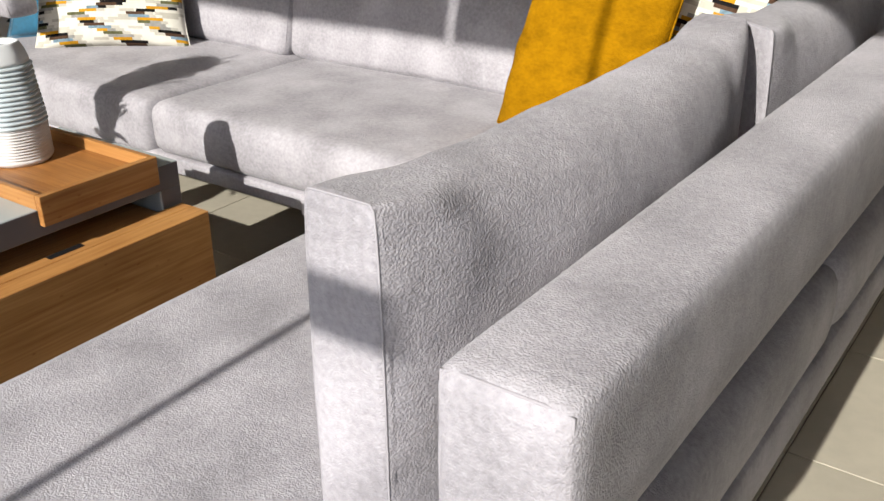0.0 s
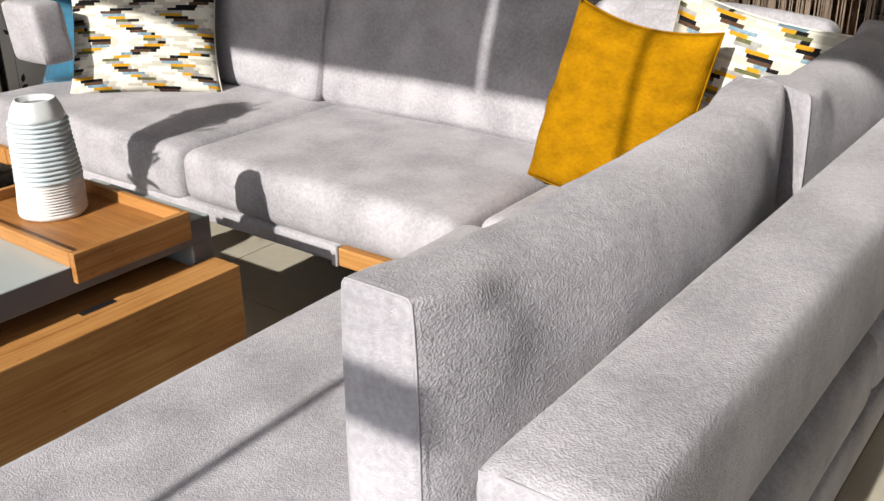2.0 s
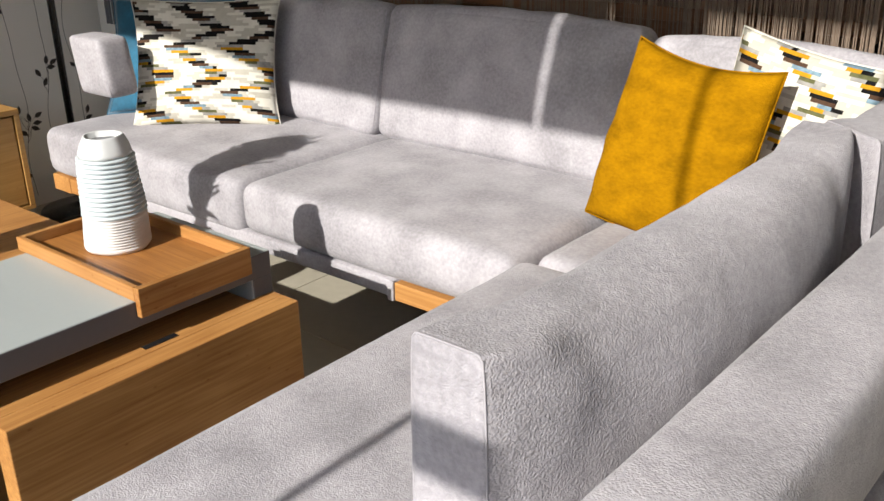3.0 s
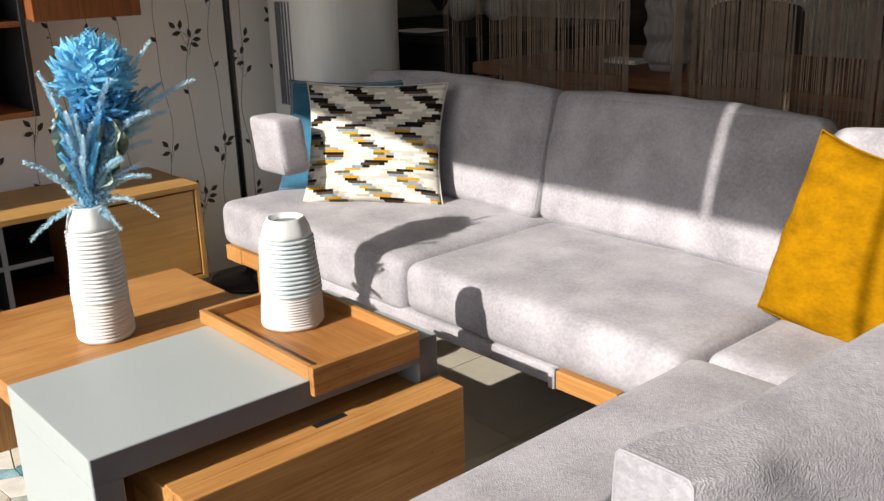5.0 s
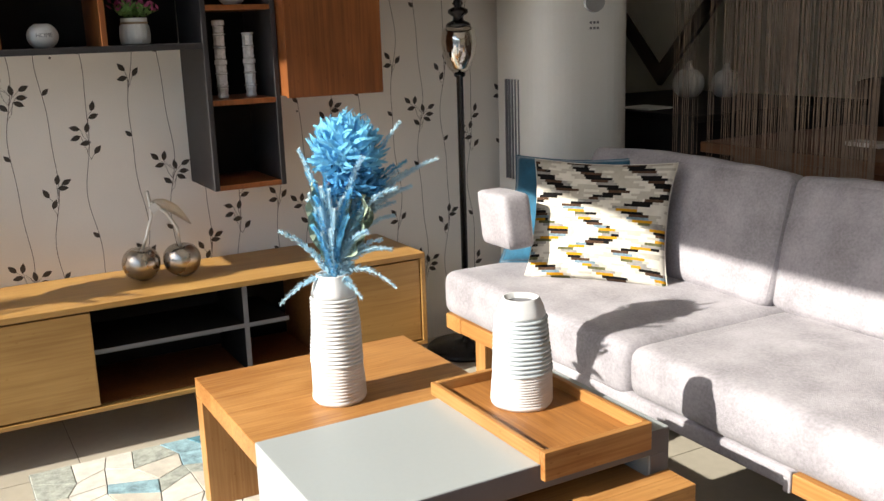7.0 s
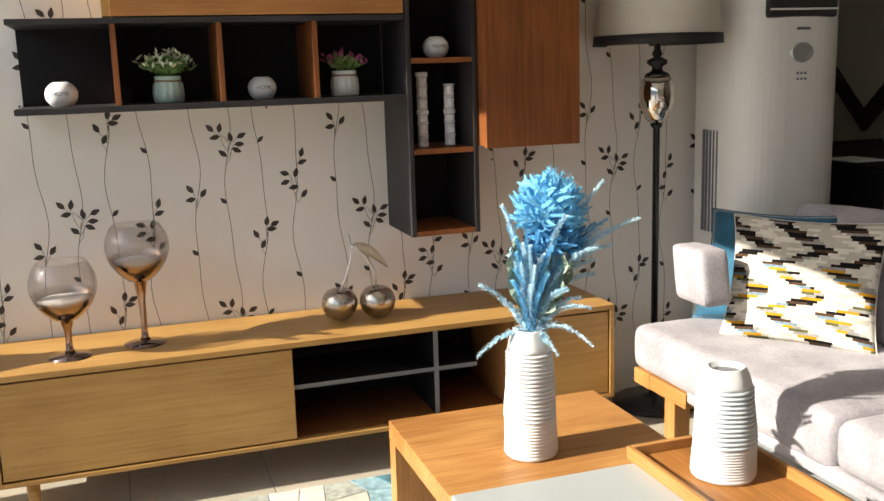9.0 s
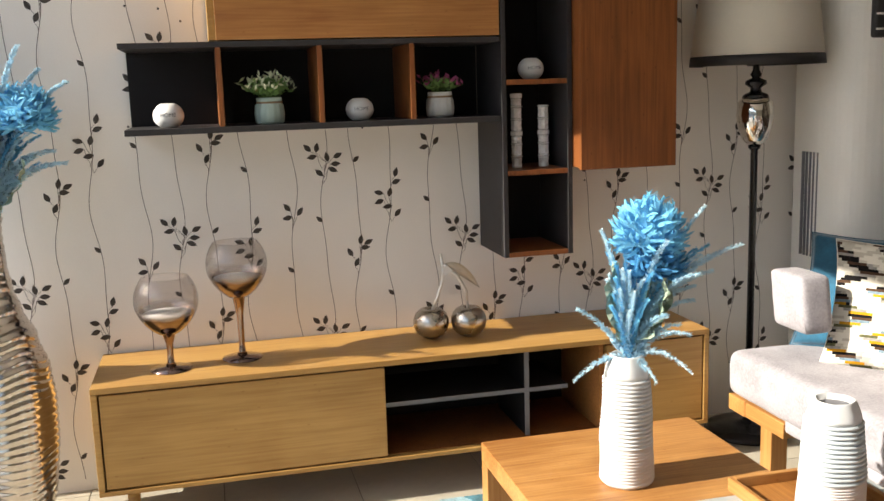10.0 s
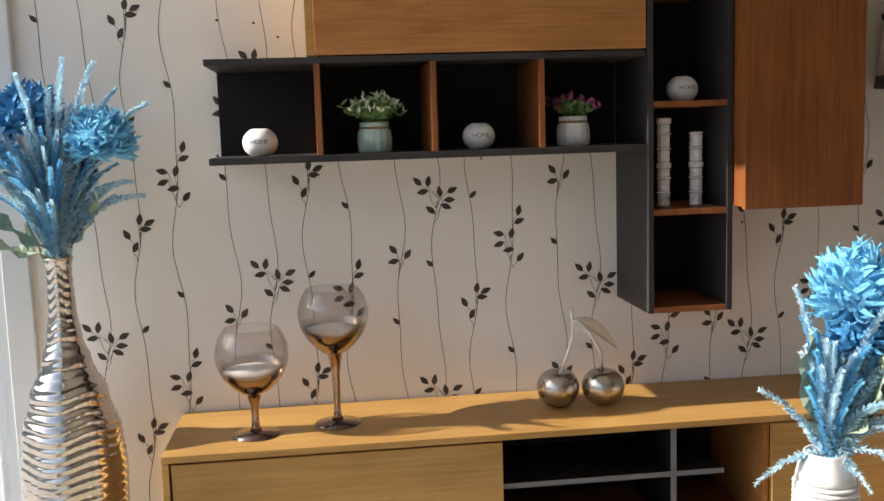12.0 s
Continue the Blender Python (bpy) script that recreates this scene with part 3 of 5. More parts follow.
part("front_panel", box(1.966, 2.012, 0.852, 1.447, 0.012, 0.361, 0.002), M_OAK, lt)
part("top_lip", box(1.935, 1.965, 0.852, 1.447, 0.3535, 0.361, 0.002), M_OAK, lt)
part("side_panel", box(1.756, 1.80, 0.852, 1.402, 0.012, 0.299, 0.002), M_OAKZ, lt)
part("handle_slot", box(1.937, 1.952, 1.14, 1.21, 0.3612, 0.3622, 0), M_CHAR, lt, "dark grip slot")
tray = thing("tray", (1.735, 1.27, 0.445), "oak serving tray with low rims on the grey table", "tray")
part("tray_base", box(1.524, 1.928, 1.158, 1.382, 0.4455, 0.452, 0.001), M_TRAY, tray)
part("rim", box(1.522, 1.930, 1.146, 1.157, 0.4455, 0.474, 0.0015), M_OAKX, tray)
part("rim", box(1.522, 1.930, 1.383, 1.395, 0.4455, 0.474, 0.0015), M_OAKX, tray)
part("rim", box(1.522, 1.535, 1.158, 1.382, 0.4525, 0.474, 0.0015), M_OAK, tray)
part("front_rim", box(1.931, 1.945, 1.146, 1.395, 0.418, 0.474, 0.0015), M_OAK, tray)


def ribbed_vase(cx, cy, z, h, r, label, glaze):
    """Beehive vase: plain foot with fine threads, thick ribs, smooth shoulder."""
    rng = random.Random(int(cx * 100))
    ph = [rng.uniform(0, 6) for _ in range(2)]

    def hand(a, zz):
        return 0.0012 * math.sin(3 * a + 40 * zz + ph[0]) + 0.0007 * math.sin(7 * a + ph[1])
    v = thing("vase", (cx, cy, z), label, "vase", "beehive vases")
    at, foot = (cx, cy, z), 0.27 * h
    prof = [(r * 0.93, 0), (r, 0.005)]
    for k in range(45):  # eleven fine threads
        f = k / 44
        prof.append((r * (1 - 0.05 * f) + 0.0016 * math.cos(math.pi * k / 2), 0.01 + foot * f))
    part("foot", lathe(prof, at, 48, hand), M_BISQUE, v, "unglazed threaded foot", smooth=True)
    prof = []
    ribs, z0, z1 = 17 if h > 0.25 else 13, 0.0095 + foot, 0.83 * h
    for k in range(ribs):
        f = k / ribs
        rr = r * (0.955 - 0.13 * f)
        for g, d in ((0.0, -0.0032), (0.12, -0.001), (0.3, 0.0020), (0.5, 0.0027), (0.7, 0.0020), (0.88, -0.001)):
            prof.append((rr + d, z0 + (z1 - z0) * (f + g / ribs)))
    part("ribbed_body", lathe(prof, at, 56, hand), glaze, v, "thick glazed ribs", smooth=True)
    prof = [(r * 0.80, z1), (r * 0.79, z1 + 0.03 * h), (r * 0.72, 0.92 * h), (r * 0.60, 0.985 * h), (r * 0.57, h), (r * 0.52, 0.995 * h), (r * 0.50, 0.93 * h)]
    part("shoulder", lathe(prof, at, 48, hand), M_CER, v, "matt white shoulder", smooth=True)
    # a flat dark disc stands for the shade down the neck
    part("mouth_disc", lathe([(r * 0.50, 0.935 * h), (r * 0.50, 0.935 * h + 0.003)], (cx, cy, z), 32), M_MOUTH_SHADE, v, "dark disc for the shade in the mouth")
    return v


vase_a = ribbed_vase(1.225, 1.055, 0.357, 0.311, 0.0635, "white ribbed beehive vase holding blue flowers", M_CER)
vase_b = ribbed_vase(1.679, 1.277, 0.452, 0.228, 0.0635, "empty white ribbed beehive vase on a tray", M_RIBG)

# ---- media unit ----
tv = thing("tv_cabinet", (0.2, 0.75, 0), "long light oak media cabinet with open dark shelves", "tv cabinet")
X1 = 0.395
part("top_panel", box(0.006, X1, -0.24, 1.738, 0.444, 0.462, 0.0015), M_TVOAK, tv)
part("bottom_panel", box(0.006, X1, -0.24, 1.738, 0.130, 0.144, 0.0015), M_TVOAK, tv)
# darker wood than the cabinet: the recess's shade put into the colour
part("inner_floor", box(0.016, X1 - 0.028, 0.628, 1.348, 0.1445, 0.1475, 0.0005), M_TEAK, tv, "inner floor darkened for the shade of the recess")
part("side_panel", box(0.006, X1, -0.24, -0.222, 0.1445, 0.4435, 0.0015), M_TVOAK, tv)
part("side_panel", box(0.006, X1, 1.720, 1.738, 0.1445, 0.4435, 0.0015), M_TVOAK, tv)
part("back_panel", box(0.008, 0.014, -0.221, 1.719, 0.1445, 0.4435, 0), M_CHAR, tv, "back panel darkened for the recess's shade")
part("divider", box(0.016, X1 - 0.025, 0.610, 0.626, 0.1445, 0.4435, 0.001), M_CHAR, tv)
part("divider", box(0.016, X1 - 0.025, 1.350, 1.366, 0.1445, 0.4435, 0.001), M_FLAP, tv)
part("door", box(X1 - 0.022, X1 - 0.004, -0.217, 0.626, 0.150, 0.438, 0.0015), M_TVOAK, tv)
part("door", box(X1 - 0.022, X1 - 0.004, 1.366, 1.715, 0.150, 0.438, 0.0015), M_TVOAK, tv)
# near-black behind grey edges, so the recess's shade is in the colour
shelf = part("shelf", box(0.05, X1 - 0.044, 0.628, 1.245, 0.298, 0.310, 0.001), M_CHAR, tv, "dark shelf with a grey front edge")
part("edge_band", box(X1 - 0.0435, X1 - 0.04, 0.628, 1.245, 0.297, 0.311, 0.0005), M_RAILGREY, shelf, "grey lacquered edge")
for z0, z1 in ((0.1478, 0.2965), (0.3115, 0.4435)):
    post = part("post", box(0.05, X1 - 0.044, 1.095, 1.109, z0, z1, 0.001), M_CHAR, tv, "dark upright with a grey front edge")
    part("edge_band", box(X1 - 0.0435, X1 - 0.04, 1.094, 1.110, z0, z1, 0.0005), M_RAILGREY, post, "grey lacquered edge")
for x, y in ((0.06, -0.15), (0.32, -0.15), (0.06, 1.65), (0.32, 1.65)):
    part("leg", tube([(x, y, 0.0), (x, y, 0.130)], 0.014, 12, 1.5), M_TVOAK, tv, smooth=True)

row = thing("wall_shelf", (0.15, 0.48, 1.185), "dark laminate wall shelf with four open cubbies", "shelf")
SX, SB, ST = 0.29, 1.178, 1.443
part("bottom_panel", box(0.004, SX, -0.09, 1.052, SB, SB + 0.018, 0.0012), M_ANTHR, row)
part("top_panel", box(0.004, SX, -0.09, 1.052, ST - 0.016, ST, 0.0012), M_ANTHR, row)
# blacker than the other panels: cubby shade put into the colour
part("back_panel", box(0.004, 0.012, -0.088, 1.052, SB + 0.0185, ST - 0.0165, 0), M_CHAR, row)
for y in (0.190, 0.487, 0.771):
    part("divider", box(0.013, SX - 0.002, y - 0.008, y + 0.008, SB + 0.0185, ST - 0.0165, 0.001), M_TEAK, row, "teak veneer divider")
tower = thing("wall_shelf", (0.15, 1.175, 0.736), "tall dark laminate wall shelf with three niches", "shelf")
part("side_panel", box(0.004, SX, 1.056, 1.072, 0.736, 1.95, 0.0012), M_ANTHR, tower)
part("side_panel", box(0.004, SX, 1.277, 1.293, 0.736, 1.95, 0.0012), M_ANTHR, tower)
# niche shade put into the near-black of this panel
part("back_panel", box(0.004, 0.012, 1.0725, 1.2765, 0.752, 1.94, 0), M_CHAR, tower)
for z in (0.736, 1.003, 1.292, 1.60):
    part("shelf_board", box(0.004, SX - 0.001, 1.0725, 1.2765, z, z + 0.016, 0.001), M_TEAK, tower, "teak veneer shelf board")
part("top_panel", box(0.004, SX, 1.0725, 1.2765, 1.934, 1.95, 0.001), M_ANTHR, tower)
flap = thing("wall_cabinet", (0.15, 0.62, 1.447), "teak veneer flap-door wall cabinet", "cabinet")
# paler oak than the cabinet: the sunlight on this end is put into colour
part("side_panel", box(0.004, SX - 0.004, 0.166, 0.187, 1.447, 1.80, 0.001), M_TVOAK, flap, "end strip in paler oak for the sunlit side")
part("body", box(0.004, SX - 0.022, 0.192, 1.052, 1.447, 1.80, 0.0012), M_FLAP, flap)
part("door", box(SX - 0.020, SX, 0.188, 1.052, 1.447, 1.80, 0.0012), M_FLAP, flap)
wd = thing("wall_cabinet", (0.18, 1.45, 1.02), "tall teak veneer wall cabinet with plain door", "cabinet")
part("body", box(0.004, 0.355, 1.297, 1.612, 1.022, 1.95, 0.0012), M_TEAK, wd)
part("door", box(0.358, 0.378, 1.288, 1.616, 1.018, 1.95, 0.0012), M_TEAK, wd)

# ---- floor lamp, air conditioner ----
LX, LY = 0.205, 2.008
lamp = thing("floor_lamp", (LX, LY, 0), "black floor lamp with mirrored body and cream drum shade", "floor lamp")
part("base", lathe([(0.15, 0), (0.155, 0.008), (0.15, 0.02), (0.06, 0.034), (0.02, 0.045), (0.014, 0.06)], (LX, LY, 0), 40), M_BLACK, lamp, smooth=True)
part("pole", lathe([(0.0125, 0.058), (0.0125, 1.04), (0.02, 1.045), (0.022, 1.055)], (LX, LY, 0), 20), M_BLACK, lamp, smooth=True)
part("mirrored_body", lathe([(0.022, 1.056), (0.042, 1.075), (0.058, 1.12), (0.064, 1.165), (0.060, 1.205), (0.045, 1.222)], (LX, LY, 0), 32), M_CHROME, lamp, "mercury-glass urn", smooth=True)
part("finial", lathe([(0.046, 1.223), (0.040, 1.233), (0.020, 1.242), (0.018, 1.255), (0.037, 1.268), (0.035, 1.28), (0.012, 1.29), (0.02, 1.30), (0.012, 1.315), (0.008, 1.42)], (LX, LY, 0), 24), M_BLACK, lamp, smooth=True)


def open_drum(r0, z0, r1, z1, t=0.003):
    bm = bmesh.new()
    rings = [[bm.verts.new((LX + r * math.cos(2 * math.pi * i / 64), LY + r * math.sin(2 * math.pi * i / 64), z)) for i in range(64)] for r, z in ((r0, z0), (r1, z1), (r1 - t, z1), (r0 - t, z0))]
    for a in range(4):
        p, q = rings[a], rings[(a + 1) % 4]
        for i in range(64):
            j = (i + 1) % 64
            bm.faces.new((p[i], p[j], q[j], q[i]))
    return bm


part("shade", open_drum(0.222, 1.365, 0.185, 1.66), M_SHADE, lamp, "cream drum shade", smooth=True)
part("shade_band", open_drum(0.2265, 1.332, 0.223, 1.366), M_BAND, lamp, "black ribbon band", smooth=True)

ac = thing("air_conditioner", (0.2, 2.48, 0), "tall white floor-standing air conditioner", "air conditioner")
bm = bmesh.new()
prof = []
for k in range(25):  # rounded front seen from above
    a = math.pi * (k / 24 - 0.5)
    prof.append((0.22 + 0.17 * math.copysign(abs(math.cos(a)) ** 0.75, math.cos(a)), 2.475 + 0.225 * math.copysign(abs(math.sin(a)) ** 0.62, math.sin(a))))
prof = [(0.06, 2.265)] + prof + [(0.06, 2.70)]
lo = [bm.verts.new((x, y, 0.02)) for x, y in prof]
hi = [bm.verts.new((x, y, 1.82)) for x, y in prof]
for i in range(len(prof)):
    j = (i + 1) % len(prof)
    bm.faces.new((lo[i], lo[j], hi[j], hi[i]))
bm.faces.new(lo[::-1])
bm.faces.new(hi)
part("housing", bm, M_ACW, ac, smooth=False)
for k in range(5):
    part("vent_slot", box(0.135 + 0.022 * k, 0.140 + 0.022 * k, 2.2465, 2.2585, 0.64, 1.02, 0.001), M_RAILGREY, ac, "dark side vent slot")
part("outlet", box(0.36, 0.394, 2.33, 2.62, 1.41, 1.60, 0.01), M_ACD, ac, "dark air outlet")
for k in range(3):
    part("louvre", box(0.388, 0.40, 2.335, 2.615, 1.435 + 0.05 * k, 1.442 + 0.05 * k, 0.002), M_ACW, ac)
part("badge", box(0.3905, 0.3925, 2.45, 2.505, 1.368, 1.376, 0), M_INK, ac, "small dark maker's badge")
disc = bmesh.new()
bmesh.ops.create_cone(disc, cap_ends=True, segments=40, radius1=0.036, radius2=0.033, depth=0.008)
for v in disc.verts:
    v.co.y *= 1.35
part("display", put(disc, pose(0.392, 2.475, 1.29, 0, 90, 0)), M_ACG, ac, "oval silver display", smooth=False)
for k in range(6):
    part("button", box(0.389, 0.392, 2.455 + 0.016 * (k % 3), 2.464 + 0.016 * (k % 3), 1.195 + 0.02 * (k // 3), 1.203 + 0.02 * (k // 3), 0), M_INK, ac)

# ---- throw pillows ----
IVORY = mat("pillow_ivory_weave", (0.64, 0.61, 0.53), rough=0.95, spec=0.08, var=0.08, scale=30, bump=0.4, bump_scale=500)
TAUPE = mat("pillow_taupe_weave", (0.46, 0.43, 0.36), rough=0.95, spec=0.08, var=0.1, scale=30, bump=0.4, bump_scale=500)
COAL = mat("pillow_black_weave", (0.010, 0.009, 0.009), rough=0.95, spec=0.08, var=0.3, scale=60, bump=0.4, bump_scale=500)
GOLD = mat("pillow_gold_weave", (0.46, 0.23, 0.015), rough=0.95, spec=0.08, var=0.15, scale=60, bump=0.4, bump_scale=500)
SLATE = mat("pillow_slate_blue_weave", (0.17, 0.25, 0.30), rough=0.95, spec=0.08, var=0.3, scale=90, bump=0.4, bump_scale=500)
GREIGE = mat("pillow_grey_weave", (0.27, 0.26, 0.24), rough=0.95, spec=0.08, var=0.25, scale=60, bump=0.4, bump_scale=500)
BROWN = mat("pillow_brown_weave", (0.075, 0.042, 0.026), rough=0.95, spec=0.08, var=0.3, scale=60, bump=0.4, bump_scale=500)
OLIVE = mat("pillow_olive_weave", (0.10, 0.10, 0.045), rough=0.95, spec=0.08, var=0.3, scale=60, bump=0.4, bump_scale=500)


def pillow_mesh(w, h, t, cols, rows, seed, pattern=False, sag=0.0, pinch=0.068):
    bm = bmesh.new()
    rng = random.Random(seed)
    sheets = {}
    for side in (-1, 1):
        for i in range(cols + 1):
            for j in range(rows + 1):
                u, v = 2 * i / cols - 1, 2 * j / rows - 1
                edge = i in (0, cols) or j in (0, rows)
                if edge and (1, i, j) in sheets or edge and (-1, i, j) in sheets:
                    sheets[side, i, j] = sheets[-side, i, j]
                    continue
                f = max(0.0, (1 - u * u) * (1 - v * v)) ** 0.42
                x = u * w / 2 * (1 - pinch * (1 - v * v)) * (1 + 0.03 * abs(u * v) ** 3)
                z = v * h / 2 * (1 - pinch * (1 - u * u)) - sag * (1 - u * u) * (v + 1)
                y = side * t / 2 * f
                nz = noise.noise(Vector((x * 9 + seed, z * 9, side))) * 0.006 + noise.noise(Vector((x * 24, z * 24 + seed, side))) * 0.0025
                fold = 0.004 * math.sin(14 * math.atan2(v, u)) * (abs(u) ** 4 + abs(v) ** 4) * (1 - abs(u * v))
                sheets[side, i, j] = bm.verts.new((x, y + (nz + fold) * (0.4 if edge else 1) * (side if not edge else 1), z))
    for side in (-1, 1):
        for j in range(rows):
            v = (j + 0.5) / rows
            # a stepped zigzag: each band of dashes runs out for a third of a repeat and back again
            ph = (rows - 1 - j) / (rows * 0.37) % 1
            zig = (ph / 0.67 if ph < 0.67 else (1 - ph) / 0.33) * 0.37
            jit = rng.uniform(-0.022, 0.022)
            for i in range(cols):
                q = [sheets[side, i, j], sheets[side, i + 1, j], sheets[side, i + 1, j + 1], sheets[side, i, j + 1]]
                try:
                    f = bm.faces.new(q if side < 0 else q[::-1])
                except ValueError:
                    continue
                if pattern:
                    k = ((i + 0.5) / cols - zig + jit + 0.97) / 0.40
                    pick = random.Random(j * 31 + int(k) * 7 + seed)
                    w0, width = (k % 1) * 0.40, pick.uniform(0.12, 0.185)
                    split = width * pick.choice((0.55, 0.75, 1.0, 1.0))
                    # upper dashes blacker on the front pillow, more taupe: shade put into the weave
                    row_of = (2, 7, 2, 2, 6, 7, 2) if v > 0.62 and seed == 4 else (3, 4, 7, 2, 3, 6, 5)
                    first = row_of[(j + 3 * int(k)) % 7]
                    second = pick.choice((first, first, 6, 2))
                    if w0 < width:
                        f.material_index = first if w0 < split else second
                    elif w0 < width + 0.05 and pick.random() < 0.5 or random.Random(j * 17 + (i + 3 * (j % 5)) // 7 + seed).random() < (0.45 if v > 0.6 else 0.22):
                        f.material_index = 1
    return bm


def pillow(label, m, w, h, t, material, seed, pattern=False, rows=24, cols=24, sag=0.0, pinch=0.068):
    bm = pillow_mesh(w, h, t, cols, rows, seed, pattern, sag, pinch)
    rim = []
    for k in range(97):  # edge seam
        s = 4 * k / 96
        e, f = int(s) % 4, (s % 1) * 2 - 1
        u, v = ((f, -1), (1, f), (-f, 1), (-1, -f))[e]
        rim.append((u * w / 2 * (1 - pinch * (1 - v * v)) * (1 + 0.03 * abs(u * v) ** 3), 0.0, v * h / 2 * (1 - pinch * (1 - u * u)) - sag * (1 - u * u) * (v + 1)))
    base = m.translation
    ob = thing("throw_pillow", base, label, "pillow", "throw pillows")
    part("cover", put(bm, m @ pose(0, 0, h / 2)), material, ob, smooth=True)
    part("edge_seam", put(tube(rim, 0.0024, 5), m @ pose(0, 0, h / 2)), material[0] if isinstance(material, list) else material, ob, smooth=True)
    return ob


PAT = [IVORY, TAUPE, COAL, GOLD, SLATE, OLIVE, GREIGE, BROWN]
pillow("ivory pillow woven with black, gold and blue zigzag dashes", pose(0.863, 2.105, 0.392, 0, 0, 36) @ pose(0, 0, 0, -18, 0, 0), 0.465, 0.405, 0.13, PAT, 4, True, 46, 72)
pillow("petrol blue velvet pillow propped behind a patterned one", pose(0.620, 2.145, 0.394, 0, 0, 36) @ pose(0, 0, 0, -27, 0, 0), 0.43, 0.405, 0.09, M_TEAL, 9)
pillow("mustard yellow chenille pillow propped on the sofa corner", pose(2.422, 2.10, 0.390, 0, 0, -5) @ pose(0, 0, 0, -18, 6, 0), 0.335, 0.405, 0.135, M_MUST, 14, rows=40, cols=40, sag=0.016, pinch=-0.02)
pillow("ivory zigzag pillow half hidden behind a mustard one", pose(2.60, 2.235, 0.388, 0, 0, -2) @ pose(0, 0, 0, -15, 10, 0), 0.365, 0.415, 0.10, PAT, 21, True, 46, 60)

# ---- artificial flowers ----
def petal_ball(c, r, n, length, seed, bm):
    """A dahlia-like head of pointed curved petals."""
    rng = random.Random(seed)
    for k in range(n):
        z = 1 - 1.65 * (k + 0.5) / n
        a = k * 2.39996 + rng.uniform(-0.2, 0.2)
        s = math.sqrt(max(0, 1 - z * z))
        d = Vector((s * math.cos(a), s * math.sin(a), z))
        up = (Vector((0, 0, 1)) - d * d.z)
        up = up.normalized() if up.length > 0.05 else Vector((1, 0, 0))
        side = d.cross(up).normalized()
        ln, w = length * rng.uniform(0.8, 1.25), length * 0.15
        p0 = Vector(c) + d * r * 0.55
        rows = []
        turn = rng.uniform(-1.9, 1.9)
        curl = (up * math.cos(turn) + side * math.sin(turn)) * rng.uniform(0.5, 1.25)
        across = d.cross(curl).normalized()
        for f, ww in ((0, 0.7), (0.3, 1.0), (0.55, 1.05), (0.8, 0.8), (0.93, 0.5), (1.0, 0.1)):
            p = p0 + d * (r * 0.45 + ln) * f * (1 - 0.22 * f * f) + curl * ln * f ** 2.4
            rows.append([bm.verts.new(p - across * w * ww + d * w * 0.35), bm.verts.new(p - curl * w * 0.4), bm.verts.new(p + across * w * ww + d * w * 0.35)])
        for p, q in zip(rows, rows[1:]):
            bm.faces.new((p[0], p[1], q[1], q[0]))
            bm.faces.new((p[1], p[2], q[2], q[1]))
    core = bmesh.new()
    bmesh.ops.create_icosphere(core, subdivisions=2, radius=r * 0.8, matrix=Matrix.Translation(c))
    return join(bm, core)


def spike(p0, p1, droop, r, seed, bm, start=0.25):
    """A grass-like spike: a bent stem set with short bristles."""
    rng = random.Random(seed)
    p0, p1 = Vector(p0), Vector(p1)
    pts = []
    for k in range(11):
        f = k / 10
        mid = p0 + Vector(((p1.x - p0.x) * 0.3, (p1.y - p0.y) * 0.3, (p1.z - p0.z) * 0.72 + 2 * droop))
        pts.append(p0 * (1 - f) ** 2 + mid * 2 * f * (1 - f) + p1 * f * f)
    tube(pts, 0.0016, 4, 0.6, bm)
    length = (p1 - p0).length
    for k in range(int(length * 2100 * (1 - start))):
        f = start + (1 - start) * (k + rng.random()) / max(1, int(length * 2100 * (1 - start)))
        f = min(f, 0.999)
        i = min(9, int(f * 10))
        c = pts[i].lerp(pts[i + 1], f * 10 - i)
        d = (pts[i + 1] - pts[i]).normalized()
        u = d.orthogonal().normalized()
        a = rng.uniform(0, 2 * math.pi)
        out = (u * math.cos(a) + d.cross(u) * math.sin(a))
        rr = r * (1.15 - 0.65 * f) * rng.uniform(0.7, 1.2)
        tip = c + out * rr + d * rr * 0.9
        w = d.cross(out) * rr * 0.24
        m = c.lerp(tip, 0.6)
        v = [bm.verts.new(q) for q in (c, m + w, tip, m - w)]
        bm.faces.new(v)


def wavy_leaf(p0, d, length, width, seed, bm):
    """A sage leaf with a scalloped, curling edge."""
    d = Vector(d).normalized()
    side = d.cross(Vector((0.3, -0.2, 1))).normalized()
    nrm = d.cross(side)
    rows = []
    for k in range(19):
        f = k / 18
        c = Vector(p0) + d * length * f + nrm * 0.03 * math.sin(3 * f)
        w = width * math.sin(math.pi * min(1, f * 0.93 + 0.06)) ** 0.7 * (1 + 0.16 * math.sin(26 * f))
        curl = nrm * 0.008 * math.sin(22 * f + seed)
        rows.append([bm.verts.new(c - side * w + curl), bm.verts.new(c), bm.verts.new(c + side * w - curl)])
    for p, q in zip(rows, rows[1:]):
        bm.faces.new((p[0], p[1], q[1], q[0]))
        bm.faces.new((p[1], p[2], q[2], q[1]))
    return bm


